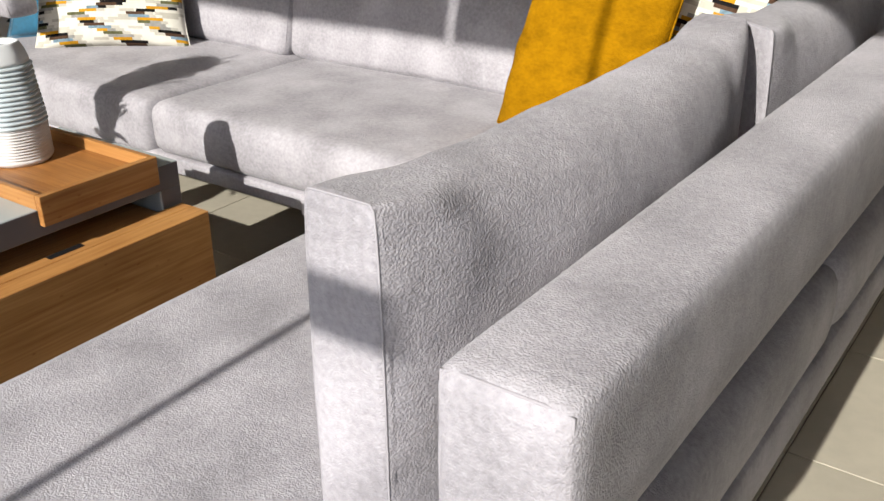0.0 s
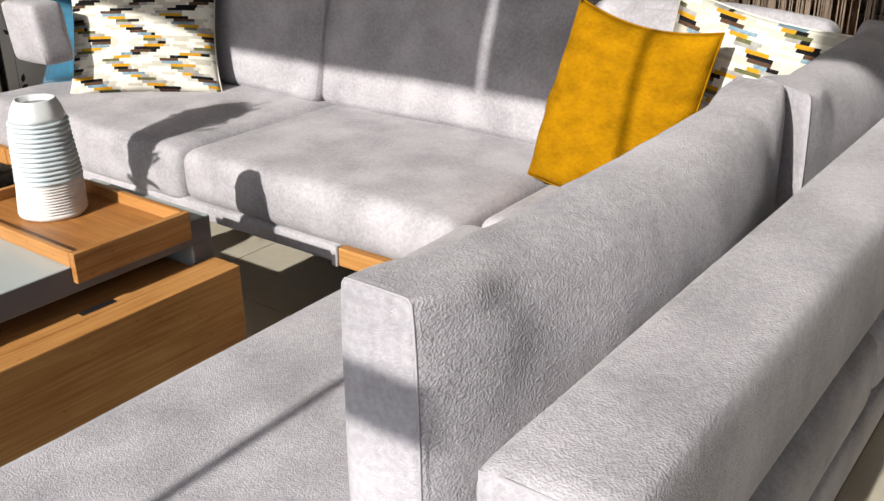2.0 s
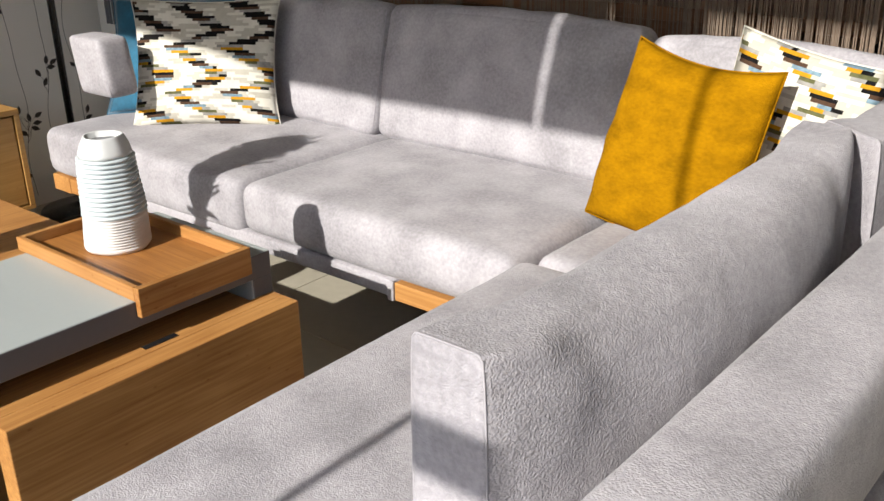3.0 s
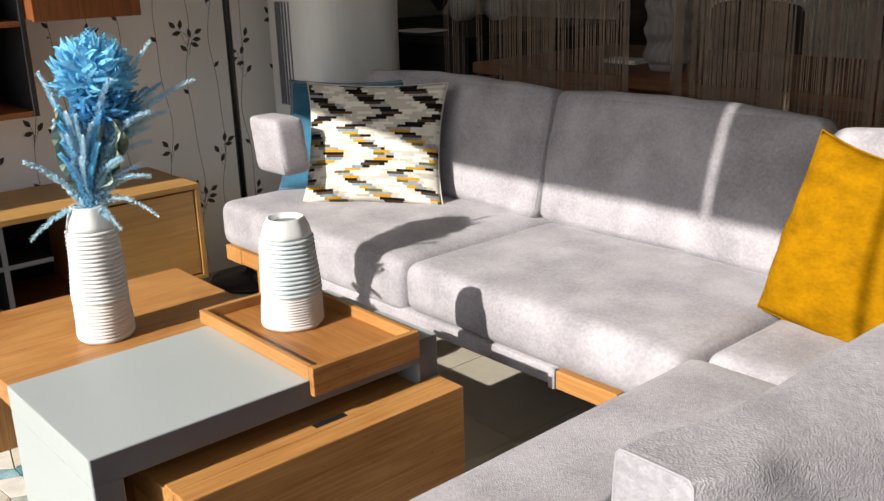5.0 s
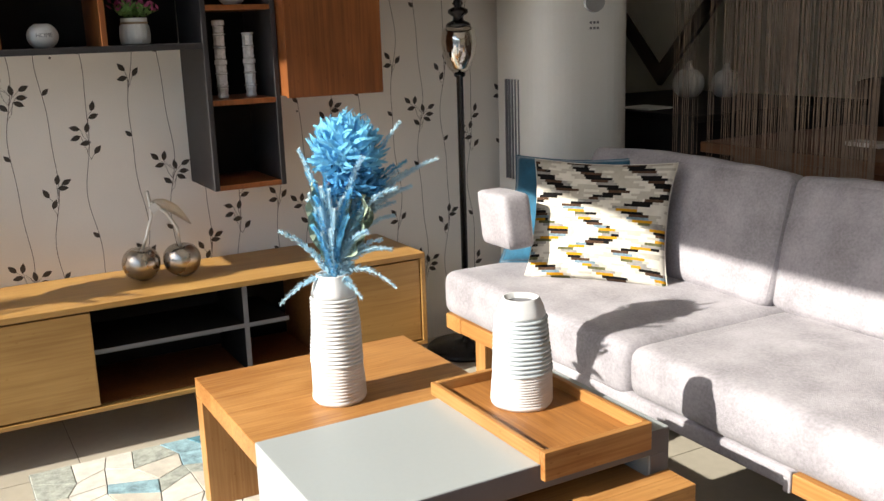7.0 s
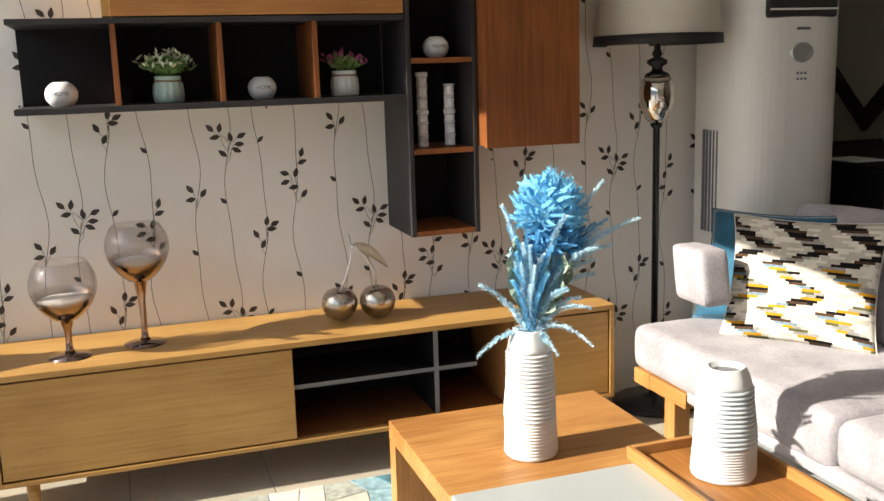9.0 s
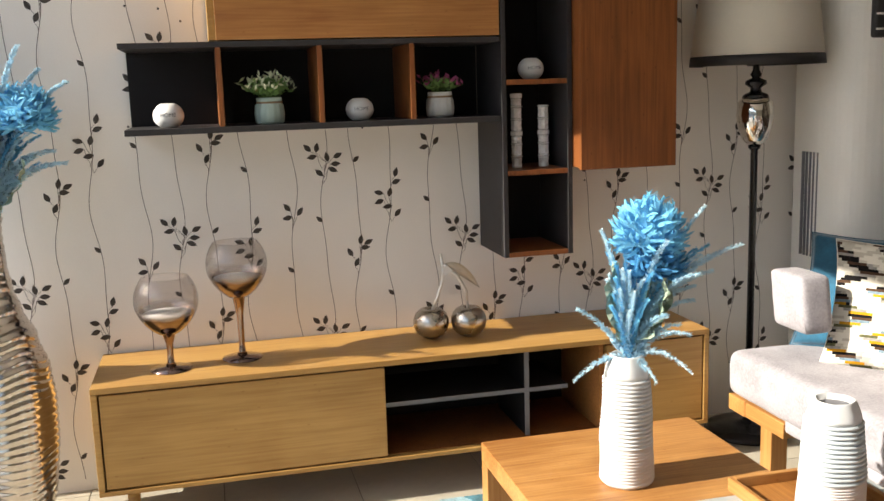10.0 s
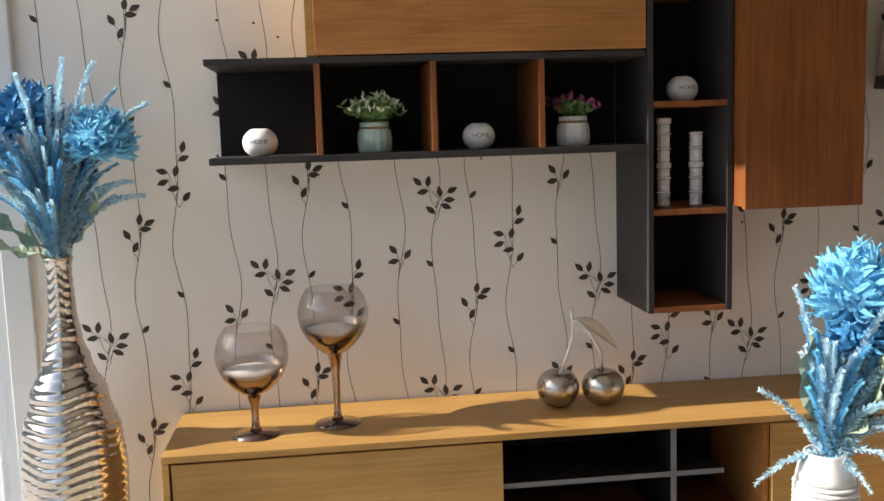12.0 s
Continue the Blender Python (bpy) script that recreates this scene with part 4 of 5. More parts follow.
def bouquet(c, heads, spikes, leaves, label, seed):
    th = thing("artificial_flowers", c, label, "flowers", "artificial bouquets")
    c = Vector(c)
    for off, r, ln, m in heads:
        p = c + Vector(off)
        part("flower_head", petal_ball(p, r, 340, ln, seed, bmesh.new()), m, th)
        part("stem", tube([c + Vector((0, 0, -0.1)), c.lerp(p, 0.5), p], 0.004, 6), M_SAGE, th)
    for k, (off, droop, r, m) in enumerate(spikes):
        bm = bmesh.new()
        spike(c + Vector((0, 0, -0.03)), c + Vector(off), droop, r, seed * 50 + k, bm, 0.12)
        part("flower_spike", bm, m, th)
    for k, (d, ln, w) in enumerate(leaves):
        part("leaf", wavy_leaf(c + Vector((0, 0, 0.02)), d, ln, w, k + seed, bmesh.new()), M_SAGE, th, "scalloped sage leaf")
    return th


def fan(seed, n, reach, rise):
    """Spikes fanning up and out, most of them upright."""
    rng = random.Random(seed)
    out = []
    for k in range(n):
        a = rng.uniform(0, 2 * math.pi)
        f = rng.uniform(0.25, 1.0)
        h = rise * rng.uniform(0.55, 1.0) * (1.15 - 0.5 * f)
        out.append(((reach * f * math.cos(a), reach * f * math.sin(a), h), rng.uniform(0.0, 0.02), rng.uniform(0.010, 0.0125), (M_BLUE2, M_BLUE2, M_BLUE1, M_BLUE1)[k % 4]))
    return out


CA = (1.225, 1.060, 0.664)
side_a = Vector((0.42, 0.90, 0))  # across the room
# reach sideways, rise and droop of each spike, then how far it stands forward
outer = [(-0.118, 0.112, 0.0, 0.02), (-0.125, -0.052, 0.04, 0.05), (0.062, -0.042, 0.03, 0.07), (0.142, -0.03, 0.045, 0.03), (0.135, 0.068, 0.02, 0.06), (0.084, 0.116, 0.01, 0.08),
         (0.252, 0.258, 0.015, -0.03), (0.205, 0.235, 0.02, -0.05), (0.168, 0.345, -0.01, -0.02), (-0.062, 0.298, 0.0, 0.03), (0.080, 0.282, 0.0, 0.09), (0.152, 0.208, 0.02, 0.07), (0.146, 0.133, 0.02, 0.0),
         (0.148, 0.160, 0.02, -0.03), (0.112, 0.088, 0.01, 0.05), (0.19, 0.19, 0.02, -0.06)]
inner = [(-0.045, 0.20, 0.0, 0.05), (-0.03, 0.23, 0.0, 0.06), (-0.02, 0.17, 0.0, 0.07), (-0.035, 0.15, 0.0, 0.03), (0.0, 0.21, 0.0, 0.06), (0.02, 0.24, 0.0, 0.05), (0.03, 0.19, 0.0, 0.06), (-0.01, 0.25, 0.0, 0.02), (0.06, 0.22, 0.0, 0.01),
         (0.10, 0.25, 0.0, -0.02), (0.12, 0.28, 0.0, -0.05), (-0.05, 0.24, 0.0, -0.01), (0.0, 0.12, 0.0, 0.07), (0.02, 0.10, 0.0, 0.06), (-0.02, 0.11, 0.0, 0.05), (0.09, 0.20, 0.0, -0.06), (0.05, 0.26, 0.0, -0.06), (-0.04, 0.13, 0.0, 0.06), (-0.05, 0.18, 0.0, 0.02), (-0.03, 0.20, 0.0, 0.08), (0.01, 0.17, 0.0, 0.09), (0.04, 0.15, 0.0, 0.08),
         (-0.015, 0.22, 0.0, 0.09), (0.05, 0.21, 0.0, 0.08), (0.16, 0.235, 0.01, -0.02), (0.18, 0.25, 0.01, -0.06), (0.14, 0.22, 0.01, -0.03), (0.15, 0.25, 0.01, -0.01), (0.12, 0.17, 0.01, -0.04)]
spk = [((side_a.x * u + side_a.y * f, side_a.y * u - side_a.x * f, z), dr, 0.0128, M_BLUE2) for u, z, dr, f in outer]
spk += [((side_a.x * u + side_a.y * f, side_a.y * u - side_a.x * f, z), dr, 0.0115, (M_BLUE2, M_BLUE1)[k % 2]) for k, (u, z, dr, f) in enumerate(inner)]
bouquet(CA, [((0.018, 0.040, 0.286), 0.060, 0.034, M_BLUE1), ((0.02, 0.055, 0.215), 0.042, 0.032, M_BLUE3)], spk,
        [((0.25, 0.35, 0.9), 0.22, 0.028), ((0.42, 0.22, 0.9), 0.20, 0.030), ((0.2, -0.22, 0.95), 0.22, 0.026)], "bright blue artificial dahlia and spike bouquet in a vase", 3)

# ---- tall silver vase on the floor ----
TX, TY = 0.25, -0.485
prof = [(0.075, 0), (0.082, 0.01)]
for k in range(150):
    z = 0.015 + (0.958 - 0.015) * k / 149
    pts = ((0, 0.078), (0.12, 0.108), (0.27, 0.127), (0.40, 0.131), (0.50, 0.122), (0.60, 0.095), (0.69, 0.06), (0.75, 0.043), (0.82, 0.033), (0.93, 0.030), (0.96, 0.035))
    for (za, ra), (zb, rb) in zip(pts, pts[1:]):
        if za <= z <= zb:
            f = (z - za) / (zb - za)
            rr = ra + (rb - ra) * (3 * f * f - 2 * f ** 3) if rb < ra else ra + (rb - ra) * f
    prof.append((rr, z))
prof += [(0.026, 0.955), (0.024, 0.90)]
tall = thing("floor_vase", (TX, TY, 0), "tall polished silver vase with rippled ridges", "vase")


def ripple(a, z):
    amp = 0.0062 if z < 0.65 else 0.0034
    return amp * (abs(math.sin(math.pi * z / 0.024 + 0.9 * math.sin(3 * a + z * 5) + 0.5 * math.sin(5 * a - z * 9))) - 0.5)


part("body", lathe(prof, (TX, TY, 0), 72, ripple), M_HAMMER, tall, smooth=True)
part("rim", lathe([(0.034, 0.953), (0.038, 0.957), (0.034, 0.962), (0.027, 0.957)], (TX, TY, 0), 40), M_HAMMER, tall, smooth=True)
CT = (TX, TY, 0.95)
tall_fixed = [(0.25, 0.42, 0.02), (0.06, 0.54, 0.0), (0.13, 0.53, 0.0), (0.23, 0.17, 0.03), (0.20, 0.21, 0.03), (0.02, 0.46, 0.0), (0.10, 0.12, 0.03), (0.14, 0.20, 0.02), (0.05, 0.26, 0.0), (0.09, 0.36, 0.0),
              (-0.05, 0.50, 0.0), (-0.16, 0.44, 0.01), (-0.20, 0.30, 0.02), (0.18, 0.46, 0.01), (0.03, 0.33, 0.0), (0.07, 0.42, 0.0), (-0.04, 0.36, 0.0)]
bouquet(CT, [((0.0, 0.125, 0.30), 0.062, 0.036, M_BLUE1), ((0.0, -0.165, 0.285), 0.062, 0.036, M_BLUE1), ((-0.05, -0.06, 0.36), 0.045, 0.05, M_BLUE3), ((-0.05, 0.02, 0.24), 0.05, 0.034, M_BLUE3)],
        [((0.05 - 0.2 * u, 0.98 * u, 0.93 * z), dr, 0.017, M_BLUE2) for u, z, dr in tall_fixed] + fan(11, 70, 0.16, 0.37),
        [((0.2, -0.75, 0.35), 0.24, 0.032), ((0.25, -0.6, 0.7), 0.26, 0.030), ((0.2, 0.5, 0.7), 0.2, 0.026)], "blue artificial spike and dahlia bouquet in a tall vase", 7)

# ---- ornaments on the media unit ----
M_BRONZE = mat("bronze_mirror_glass", (0.36, 0.25, 0.19), rough=0.07, metal=1.0, var=0.15, scale=15, bump=0.0)
M_BRDARK = mat("dark_bronze_glass", (0.20, 0.14, 0.125), rough=0.08, metal=0.85, var=0.2, scale=15, bump=0.0)

M_OMBRE = mat("bronze_to_clear_glass", (0.36, 0.28, 0.24), rough=0.09, metal=1.0, var=0.15, scale=15, bump=0.0)
_n, _l = M_OMBRE.node_tree.nodes, M_OMBRE.node_tree.links
_mix, _clear, _tr, _gl, _sep, _rg, _co = (_n.new(k) for k in ("ShaderNodeMixShader", "ShaderNodeMixShader", "ShaderNodeBsdfTransparent", "ShaderNodeBsdfGlossy", "ShaderNodeSeparateXYZ", "ShaderNodeMapRange", "ShaderNodeTexCoord"))
_tr.inputs["Color"].default_value = (0.95, 0.94, 0.935, 1)
_gl.inputs["Roughness"].default_value = 0.02
_rg.inputs[1].default_value, _rg.inputs[2].default_value = 0.16, 0.50
_l.new(_co.outputs["Generated"], _sep.inputs[0])
_l.new(_sep.outputs[2], _rg.inputs[0])
_l.new(_rg.outputs[0], _mix.inputs[0])
thin_gloss(_n, _l, _clear.inputs[0], 3.0)
_l.new(_tr.outputs[0], _clear.inputs[1])
_l.new(_gl.outputs[0], _clear.inputs[2])
_l.new(_n["Principled BSDF"].outputs[0], _mix.inputs[1])
_l.new(_clear.outputs[0], _mix.inputs[2])
_l.new(_mix.outputs[0], _n["Material Output"].inputs["Surface"])


def goblet(cx, cy, z, bowl_z, top_z, r, label):
    g = thing("glass_goblet", (cx, cy, z), label, "candle holder", "mirrored goblets")
    h = top_z - bowl_z
    mid = bowl_z + 0.50 * h

    def rad(f):
        return r * math.sin(math.pi * (0.055 + 0.745 * f)) ** 0.6
    part("foot", lathe([(0.062, 0), (0.063, 0.003), (0.02, 0.008), (0.011, 0.016)], (cx, cy, z), 40), M_BRDARK, g, smooth=True)
    part("stem", lathe([(0.016, 0.014), (0.011, 0.024), (0.0095, 0.05), (0.011, (bowl_z - z) * 0.7), (0.02, bowl_z - z - 0.004), (0.028, bowl_z - z + 0.004)], (cx, cy, z), 28), M_BRONZE, g, smooth=True)
    up = [(rad(k / 24), k / 24 * h) for k in range(25)]
    bm = bmesh.new()
    rings = [[bm.verts.new((cx + q * math.cos(2 * math.pi * i / 48), cy + q * math.sin(2 * math.pi * i / 48), bowl_z + zz)) for i in range(48)] for q, zz in up + [(q - 0.0015, zz) for q, zz in up[::-1]]]
    for p, q in zip(rings, rings[1:] + rings[:1]):
        for i in range(48):
            j = (i + 1) % 48
            bm.faces.new((p[i], p[j], q[j], q[i]))
    part("bowl", bm, M_OMBRE, g, "bowl fading from bronze mirror to clear glass", smooth=True)
    part("candle", lathe([(r * 0.70, 0), (r * 0.78, 0.010), (r * 0.76, 0.014)], (cx, cy, bowl_z + 0.28 * h), 28), M_POTW, g, "cream candle wax", smooth=True)


goblet(0.258, -0.014, 0.462, 0.578, 0.752, 0.096, "short bronze mirrored glass goblet candle holder")
goblet(0.205, 0.203, 0.462, 0.664, 0.838, 0.095, "tall bronze mirrored glass goblet candle holder")

ch = thing("cherry_ornament", (0.2, 0.89, 0.462), "pair of silver metal cherries with stems and leaf", "ornament")


def cherry(cx, cy, cz, r):
    bm = bmesh.new()
    bmesh.ops.create_uvsphere(bm, u_segments=36, v_segments=24, radius=r)
    for v in bm.verts:
        q = (v.co.x ** 2 + v.co.y ** 2) / r ** 2
        if v.co.z > 0:
            v.co.z -= r * 0.38 * math.exp(-q * 9)
        v.co.z *= 0.94
    return put(bm, pose(cx, cy, cz))


part("cherry", cherry(0.185, 0.826, 0.4625 + 0.056, 0.060), M_SILVER, ch, smooth=True)
part("cherry", cherry(0.205, 0.951, 0.4625 + 0.056, 0.060), M_SILVER, ch, smooth=True)
part("stem", tube([(0.185, 0.830, 0.555), (0.187, 0.85, 0.60), (0.18, 0.872, 0.66), (0.178, 0.874, 0.70), (0.176, 0.868, 0.745)], 0.0055, 8), M_SATIN, ch, smooth=True)
part("stem", tube([(0.205, 0.948, 0.555), (0.203, 0.945, 0.62), (0.19, 0.92, 0.67), (0.179, 0.876, 0.708)], 0.0055, 8), M_SATIN, ch, smooth=True)
lf = bmesh.new()
rows = []
for k in range(13):
    f = k / 12
    c = Vector((0.19 + 0.02 * f, 0.878 + 0.11 * f, 0.715 - 0.02 * f - 0.065 * f * f))
    w = 0.015 * math.sin(math.pi * f) ** 0.8 + 0.001
    rows.append([lf.verts.new(c + Vector((0.004, 0.35 * w, w))), lf.verts.new(c + Vector((0.009, 0, 0))), lf.verts.new(c - Vector((-0.004, 0.35 * w, w)))])
for p, q in zip(rows, rows[1:]):
    for i in (0, 1):
        lf.faces.new((p[i], p[i + 1], q[i + 1], q[i]))
bmesh.ops.solidify(lf, geom=lf.faces[:], thickness=0.003)
part("leaf", lf, M_SATIN, ch, smooth=True)
part("price_tag", put(box(-0.001, 0.001, -0.018, 0.018, -0.013, 0.013, 0), pose(0.196, 0.885, 0.694, 35, 0, 0)), M_POTW, ch, "small white paper tag")


def candle_ball(cx, cy, z, r=0.046):
    b = thing("candle_holder", (cx, cy, z), "round white ceramic candle holder with a printed word", "candle holder", "white candle balls")
    prof = []
    for k in range(15):
        a = math.pi * (0.16 + 0.70 * k / 14)
        prof.append((r * math.sin(a), r * 0.88 * (1 - math.cos(a)) - 0.0095))
    z0 = prof[0][1]
    prof = [(q, zz - z0) for q, zz in prof]
    prof += [(prof[-1][0] - 0.004, prof[-1][1]), (prof[-1][0] - 0.006, prof[-1][1] - 0.02)]
    part("body", lathe(prof, (cx, cy, z), 40), M_POTW, b, smooth=True)
    txt = bpy.data.curves.new("word", "FONT")
    txt.body, txt.size, txt.align_x, txt.extrude = "HOME", 0.017, "CENTER", 0.0004
    t = new("printed_word", txt)
    t.data.materials.append(M_INK)
    dg = bpy.context.evaluated_depsgraph_get()
    me = bpy.data.meshes.new_from_object(t.evaluated_get(dg))
    bpy.data.objects.remove(t)
    bm = bmesh.new()
    bm.from_mesh(me)
    for v in bm.verts:  # wrap the word round the ball
        a = v.co.x / r
        zz = v.co.y - 0.004
        rr = math.sqrt(max(1e-6, r * r - zz * zz)) + 0.0005 + v.co.z
        v.co = Vector((cx + rr * math.cos(a), cy + rr * math.sin(a), z + r * 0.80 + zz))
    part("printed_word", bm, M_INK, b, "grey printed lettering")


candle_ball(0.20, 0.034, SB + 0.0185)
candle_ball(0.20, 0.615, SB + 0.0185, 0.044)
candle_ball(0.20, 1.185, 1.3085, 0.043)


def potted(cx, cy, z, pot, tips, n, spread, tall_, label, seed):
    p = thing("potted_plant", (cx, cy, z), label, "plant", "small potted plants")
    pr = [(0.036, 0), (0.041, 0.006), (0.043, 0.03), (0.040, 0.056), (0.037, 0.064), (0.039, 0.070), (0.039, 0.080), (0.036, 0.080), (0.034, 0.066)]
    part("pot", lathe(pr, (cx, cy, z), 48, lambda a, zz: 0.0042 * abs(math.sin(7 * a)) if zz < 0.06 else 0.0), pot, p, smooth=True)
    part("twine", lathe([(0.0395, 0.062), (0.0415, 0.065), (0.0395, 0.068)], (cx, cy, z), 32), M_TWINE, p, "jute bow round the neck", smooth=True)
    rng = random.Random(seed)
    g, tp, st = bmesh.new(), bmesh.new(), bmesh.new()
    for k in range(n):
        a, f = rng.uniform(0, 6.283), rng.uniform(0.1, 1)
        d = Vector((math.cos(a) * f * spread, math.sin(a) * f * spread, tall_ * rng.uniform(0.5, 1.0) * (1.1 - 0.4 * f)))
        b0 = Vector((cx + 0.02 * math.cos(a) * f, cy + 0.02 * math.sin(a) * f, z + 0.075))
        tube([b0, b0 + d * 0.5 + Vector((0, 0, 0.006)), b0 + d], 0.0009, 3, 0.7, st)
        for q in range(7):
            fr = 0.3 + 0.7 * q / 6
            c = b0 + d * fr
            o = Vector((rng.uniform(-1, 1), rng.uniform(-1, 1), rng.uniform(0.1, 1))).normalized()
            s = o.orthogonal().normalized() * 0.0052
            ln = rng.uniform(0.017, 0.030)
            tgt = tp if fr > 0.78 else g
            v = [tgt.verts.new(x) for x in (c, c + o * ln * 0.5 + s, c + o * ln, c + o * ln * 0.5 - s)]
            tgt.faces.new(v)
    tagged(part("stems", st, M_GREEN, p), kind="stuff")
    tagged(part("leaves", g, M_GREEN, p), kind="stuff")
    tagged(part("leaf_tips", tp, tips, p), kind="stuff")


potted(0.18, 0.336, SB + 0.0185, M_POTG, M_LIME, 50, 0.075, 0.075, "green artificial plant in a mint pleated pot", 3)
potted(0.18, 0.881, SB + 0.0185, M_POTW, M_PINK, 30, 0.058, 0.065, "pink artificial plant in a white pleated pot", 8)


# opaque near-white carries the sparkle that clear crystal would catch
M_CRYS = mat("crystal_sparkle_white", (0.88, 0.87, 0.85), rough=0.18, metal=0.0, var=0.25, scale=60, bump=0.3, bump_scale=90)


def crystal(cx, cy, z, n, h):
    c = thing("candlestick", (cx, cy, z), "stacked clear crystal candlestick with faceted segments", "candlestick", "crystal candlesticks")
    seg = h / n
    for k in range(n):
        small = k % 3 == 2
        r0 = 0.0195
        z0, top = z + seg * k, seg * (0.55 if small else 0.82)
        ob = part("crystal_segment", lathe([(r0 * 0.82, 0.0), (r0 * 0.96, top * 0.15), (r0 * 0.86, top * 0.5), (r0 * 0.96, top * 0.85), (r0 * 0.82, top)], (cx, cy, z0), 8), M_CRYS, c)
        part("collar", lathe([(r0 * 0.7, top + 0.0003), (r0 * 1.06, top + seg * 0.05), (r0 * 1.06, seg * 0.94), (r0 * 0.7, seg * 0.995)], (cx, cy, z0), 12), M_CRYS, ob, "collar, its sparkle put into white")


crystal(0.18, 1.139, 1.0195, 6, 0.245)
crystal(0.18, 1.233, 1.0195, 5, 0.205)

# ---- dining area behind the string curtain ----
dt = thing("dining_table", (1.5, 3.3, 0), "dark walnut dining table behind the curtain", "table")
part("tabletop", box(0.55, 2.6, 2.86, 3.72, 0.725, 0.765, 0.004), M_DTAB, dt)
part("apron", box(0.65, 2.5, 2.93, 3.65, 0.64, 0.7245, 0.004), M_DTAB, dt)
for x, y in ((0.62, 2.92), (2.46, 2.92), (0.62, 3.58), (2.46, 3.58)):
    part("leg", box(x, x + 0.08, y, y + 0.08, 0, 0.6395, 0.004), M_DTAB, dt)


def dining_chair(cx, cy, yaw):
    c = thing("dining_chair", (cx, cy, 0), "dark brown leatherette dining chair with rounded back", "chair", "dining chairs")
    m = pose(cx, cy, 0, 0, 0, yaw)
    part("seat", put(soft_box(0.46, 0.46, 0.08, 0.035, (10, 10, 6), (0, 0, 0.012)), m @ pose(0, 0, 0.45)), M_DCH, c, smooth=True)
    bm = soft_box(0.45, 0.07, 0.50, 0.033, (14, 6, 14), (0, 0.01, 0.03))
    for v in bm.verts:
        v.co.y += 0.25 * v.co.x ** 2
    part("backrest", put(bm, m @ pose(0, 0.22, 0.66, 8, 0, 0)), M_DCH, c, smooth=True)
    for sx in (-1, 1):
        for sy in (-1, 1):
            part("leg", put(tube([(sx * 0.2, sy * 0.2, 0), (sx * 0.17, sy * 0.17, 0.41)], 0.012, 8, 1.4), m), M_BLACK, c)


for x, y, r in ((0.42, 4.0, 0), (0.95, 4.02, 0), (1.75, 4.0, 0), (2.35, 4.0, 6)):
    dining_chair(x, y, r)
wv = thing("vase", (1.30, 3.08, 0.765), "tall grey wavy ribbed ceramic vase", "vase")
M_WVY = mat("grey_wavy_ceramic", (0.32, 0.285, 0.26), rough=0.6, var=0.15, scale=12, bump=0.1)
AT = (1.30, 3.08, 0.765)
part("base", lathe([(0.055, 0), (0.062, 0.01), (0.062, 0.024)], AT, 48), M_WVY, wv, smooth=True)
part("body", lathe([(0.066, 0.0245)] + [(0.074 + 0.006 * math.sin(k * 0.9), 0.03 + 0.29 * k / 24) for k in range(25)], AT, 96, lambda a, z: 0.005 * math.sin(22 * a + 5.0 * math.sin(z * 34)) if 0.025 < z < 0.33 else 0), M_WVY, wv, smooth=True)
part("neck", lathe([(0.072, 0.3205), (0.06, 0.335), (0.045, 0.345), (0.05, 0.375), (0.044, 0.375), (0.04, 0.34)], AT, 48), M_WVY, wv, smooth=True)
tw = thing("dried_branches", (1.30, 3.08, 1.12), "brown dried magnolia branches in a vase", "flowers")
rng = random.Random(4)
for k in range(5):
    p = Vector((1.30, 3.08, 1.08))
    pts = [p]
    d = Vector((rng.uniform(-0.5, 0.5), rng.uniform(-0.3, 0.3), 1)).normalized()
    for q in range(6):
        d = (d + Vector((rng.uniform(-0.3, 0.3), rng.uniform(-0.3, 0.3), 0.1))).normalized()
        pts.append(pts[-1] + d * 0.08)
    br = part("branch", tube(pts, 0.004, 5, 0.5), M_DCH, tw, smooth=True)
    for q in (2, 4, 5, 6):
        bm = bmesh.new()
        bmesh.ops.create_icosphere(bm, subdivisions=2, radius=0.014)
        for v in bm.verts:
            v.co.z *= 1.9
        part("bud", put(bm, pose(*pts[q], rng.uniform(-40, 40), rng.uniform(-40, 40), 0)), M_STRING, br, smooth=True)
bk = solid("book", box(0.99, 1.13, 3.12, 3.20, 0.766, 0.782, 0.002), M_POTW, "white book lying on the dining table", "book")
sb = thing("sideboard", (-0.25, 3.45, 0), "black-brown low sideboard behind the curtain", "sideboard")
part("body", box(-0.75, 0.42, 2.95, 3.95, 0.05, 0.82, 0.004), M_CHAR, sb)
part("top_panel", box(-0.77, 0.44, 2.93, 3.97, 0.8205, 0.848, 0.004), M_CHAR, sb)
solid("magazine", box(-0.06, 0.12, 2.98, 3.12, 0.849, 0.856, 0.001), M_POTW, "white paper leaflets on the sideboard", "magazine")
for x, y, r in ((-0.32, 3.62, 0.075), (-0.17, 3.72, 0.07)):
    pr = [(r * math.sin(math.pi * (0.18 + 0.72 * k / 16)), r * (math.cos(math.pi * 0.18) - math.cos(math.pi * (0.18 + 0.72 * k / 16)))) for k in range(17)] + [(0.012, 2.05 * r), (0.016, 2.3 * r)]
    solid("jar", lathe(pr, (x, y, 0.849), 48, lambda a, z: 0.002 * math.sin(16 * a)), M_POTW, "white fluted ceramic jar with a narrow neck", "jar", group="fluted jars", smooth=True)
pic = thing("wall_mirror", (-2.02, 4.965, 0.9), "large diamond-hung mirror in a black frame, reflection put in as cream", "picture")
# the mirror's bright reflection is put into a flat cream colour
M_MIR = mat("mirror_reflection_cream", (0.86, 0.83, 0.74), rough=0.5, var=0.05, scale=3, bump=0.15, bump_scale=300)
mm = pose(-2.02, 4.965, 1.56, 0, 45, 0)
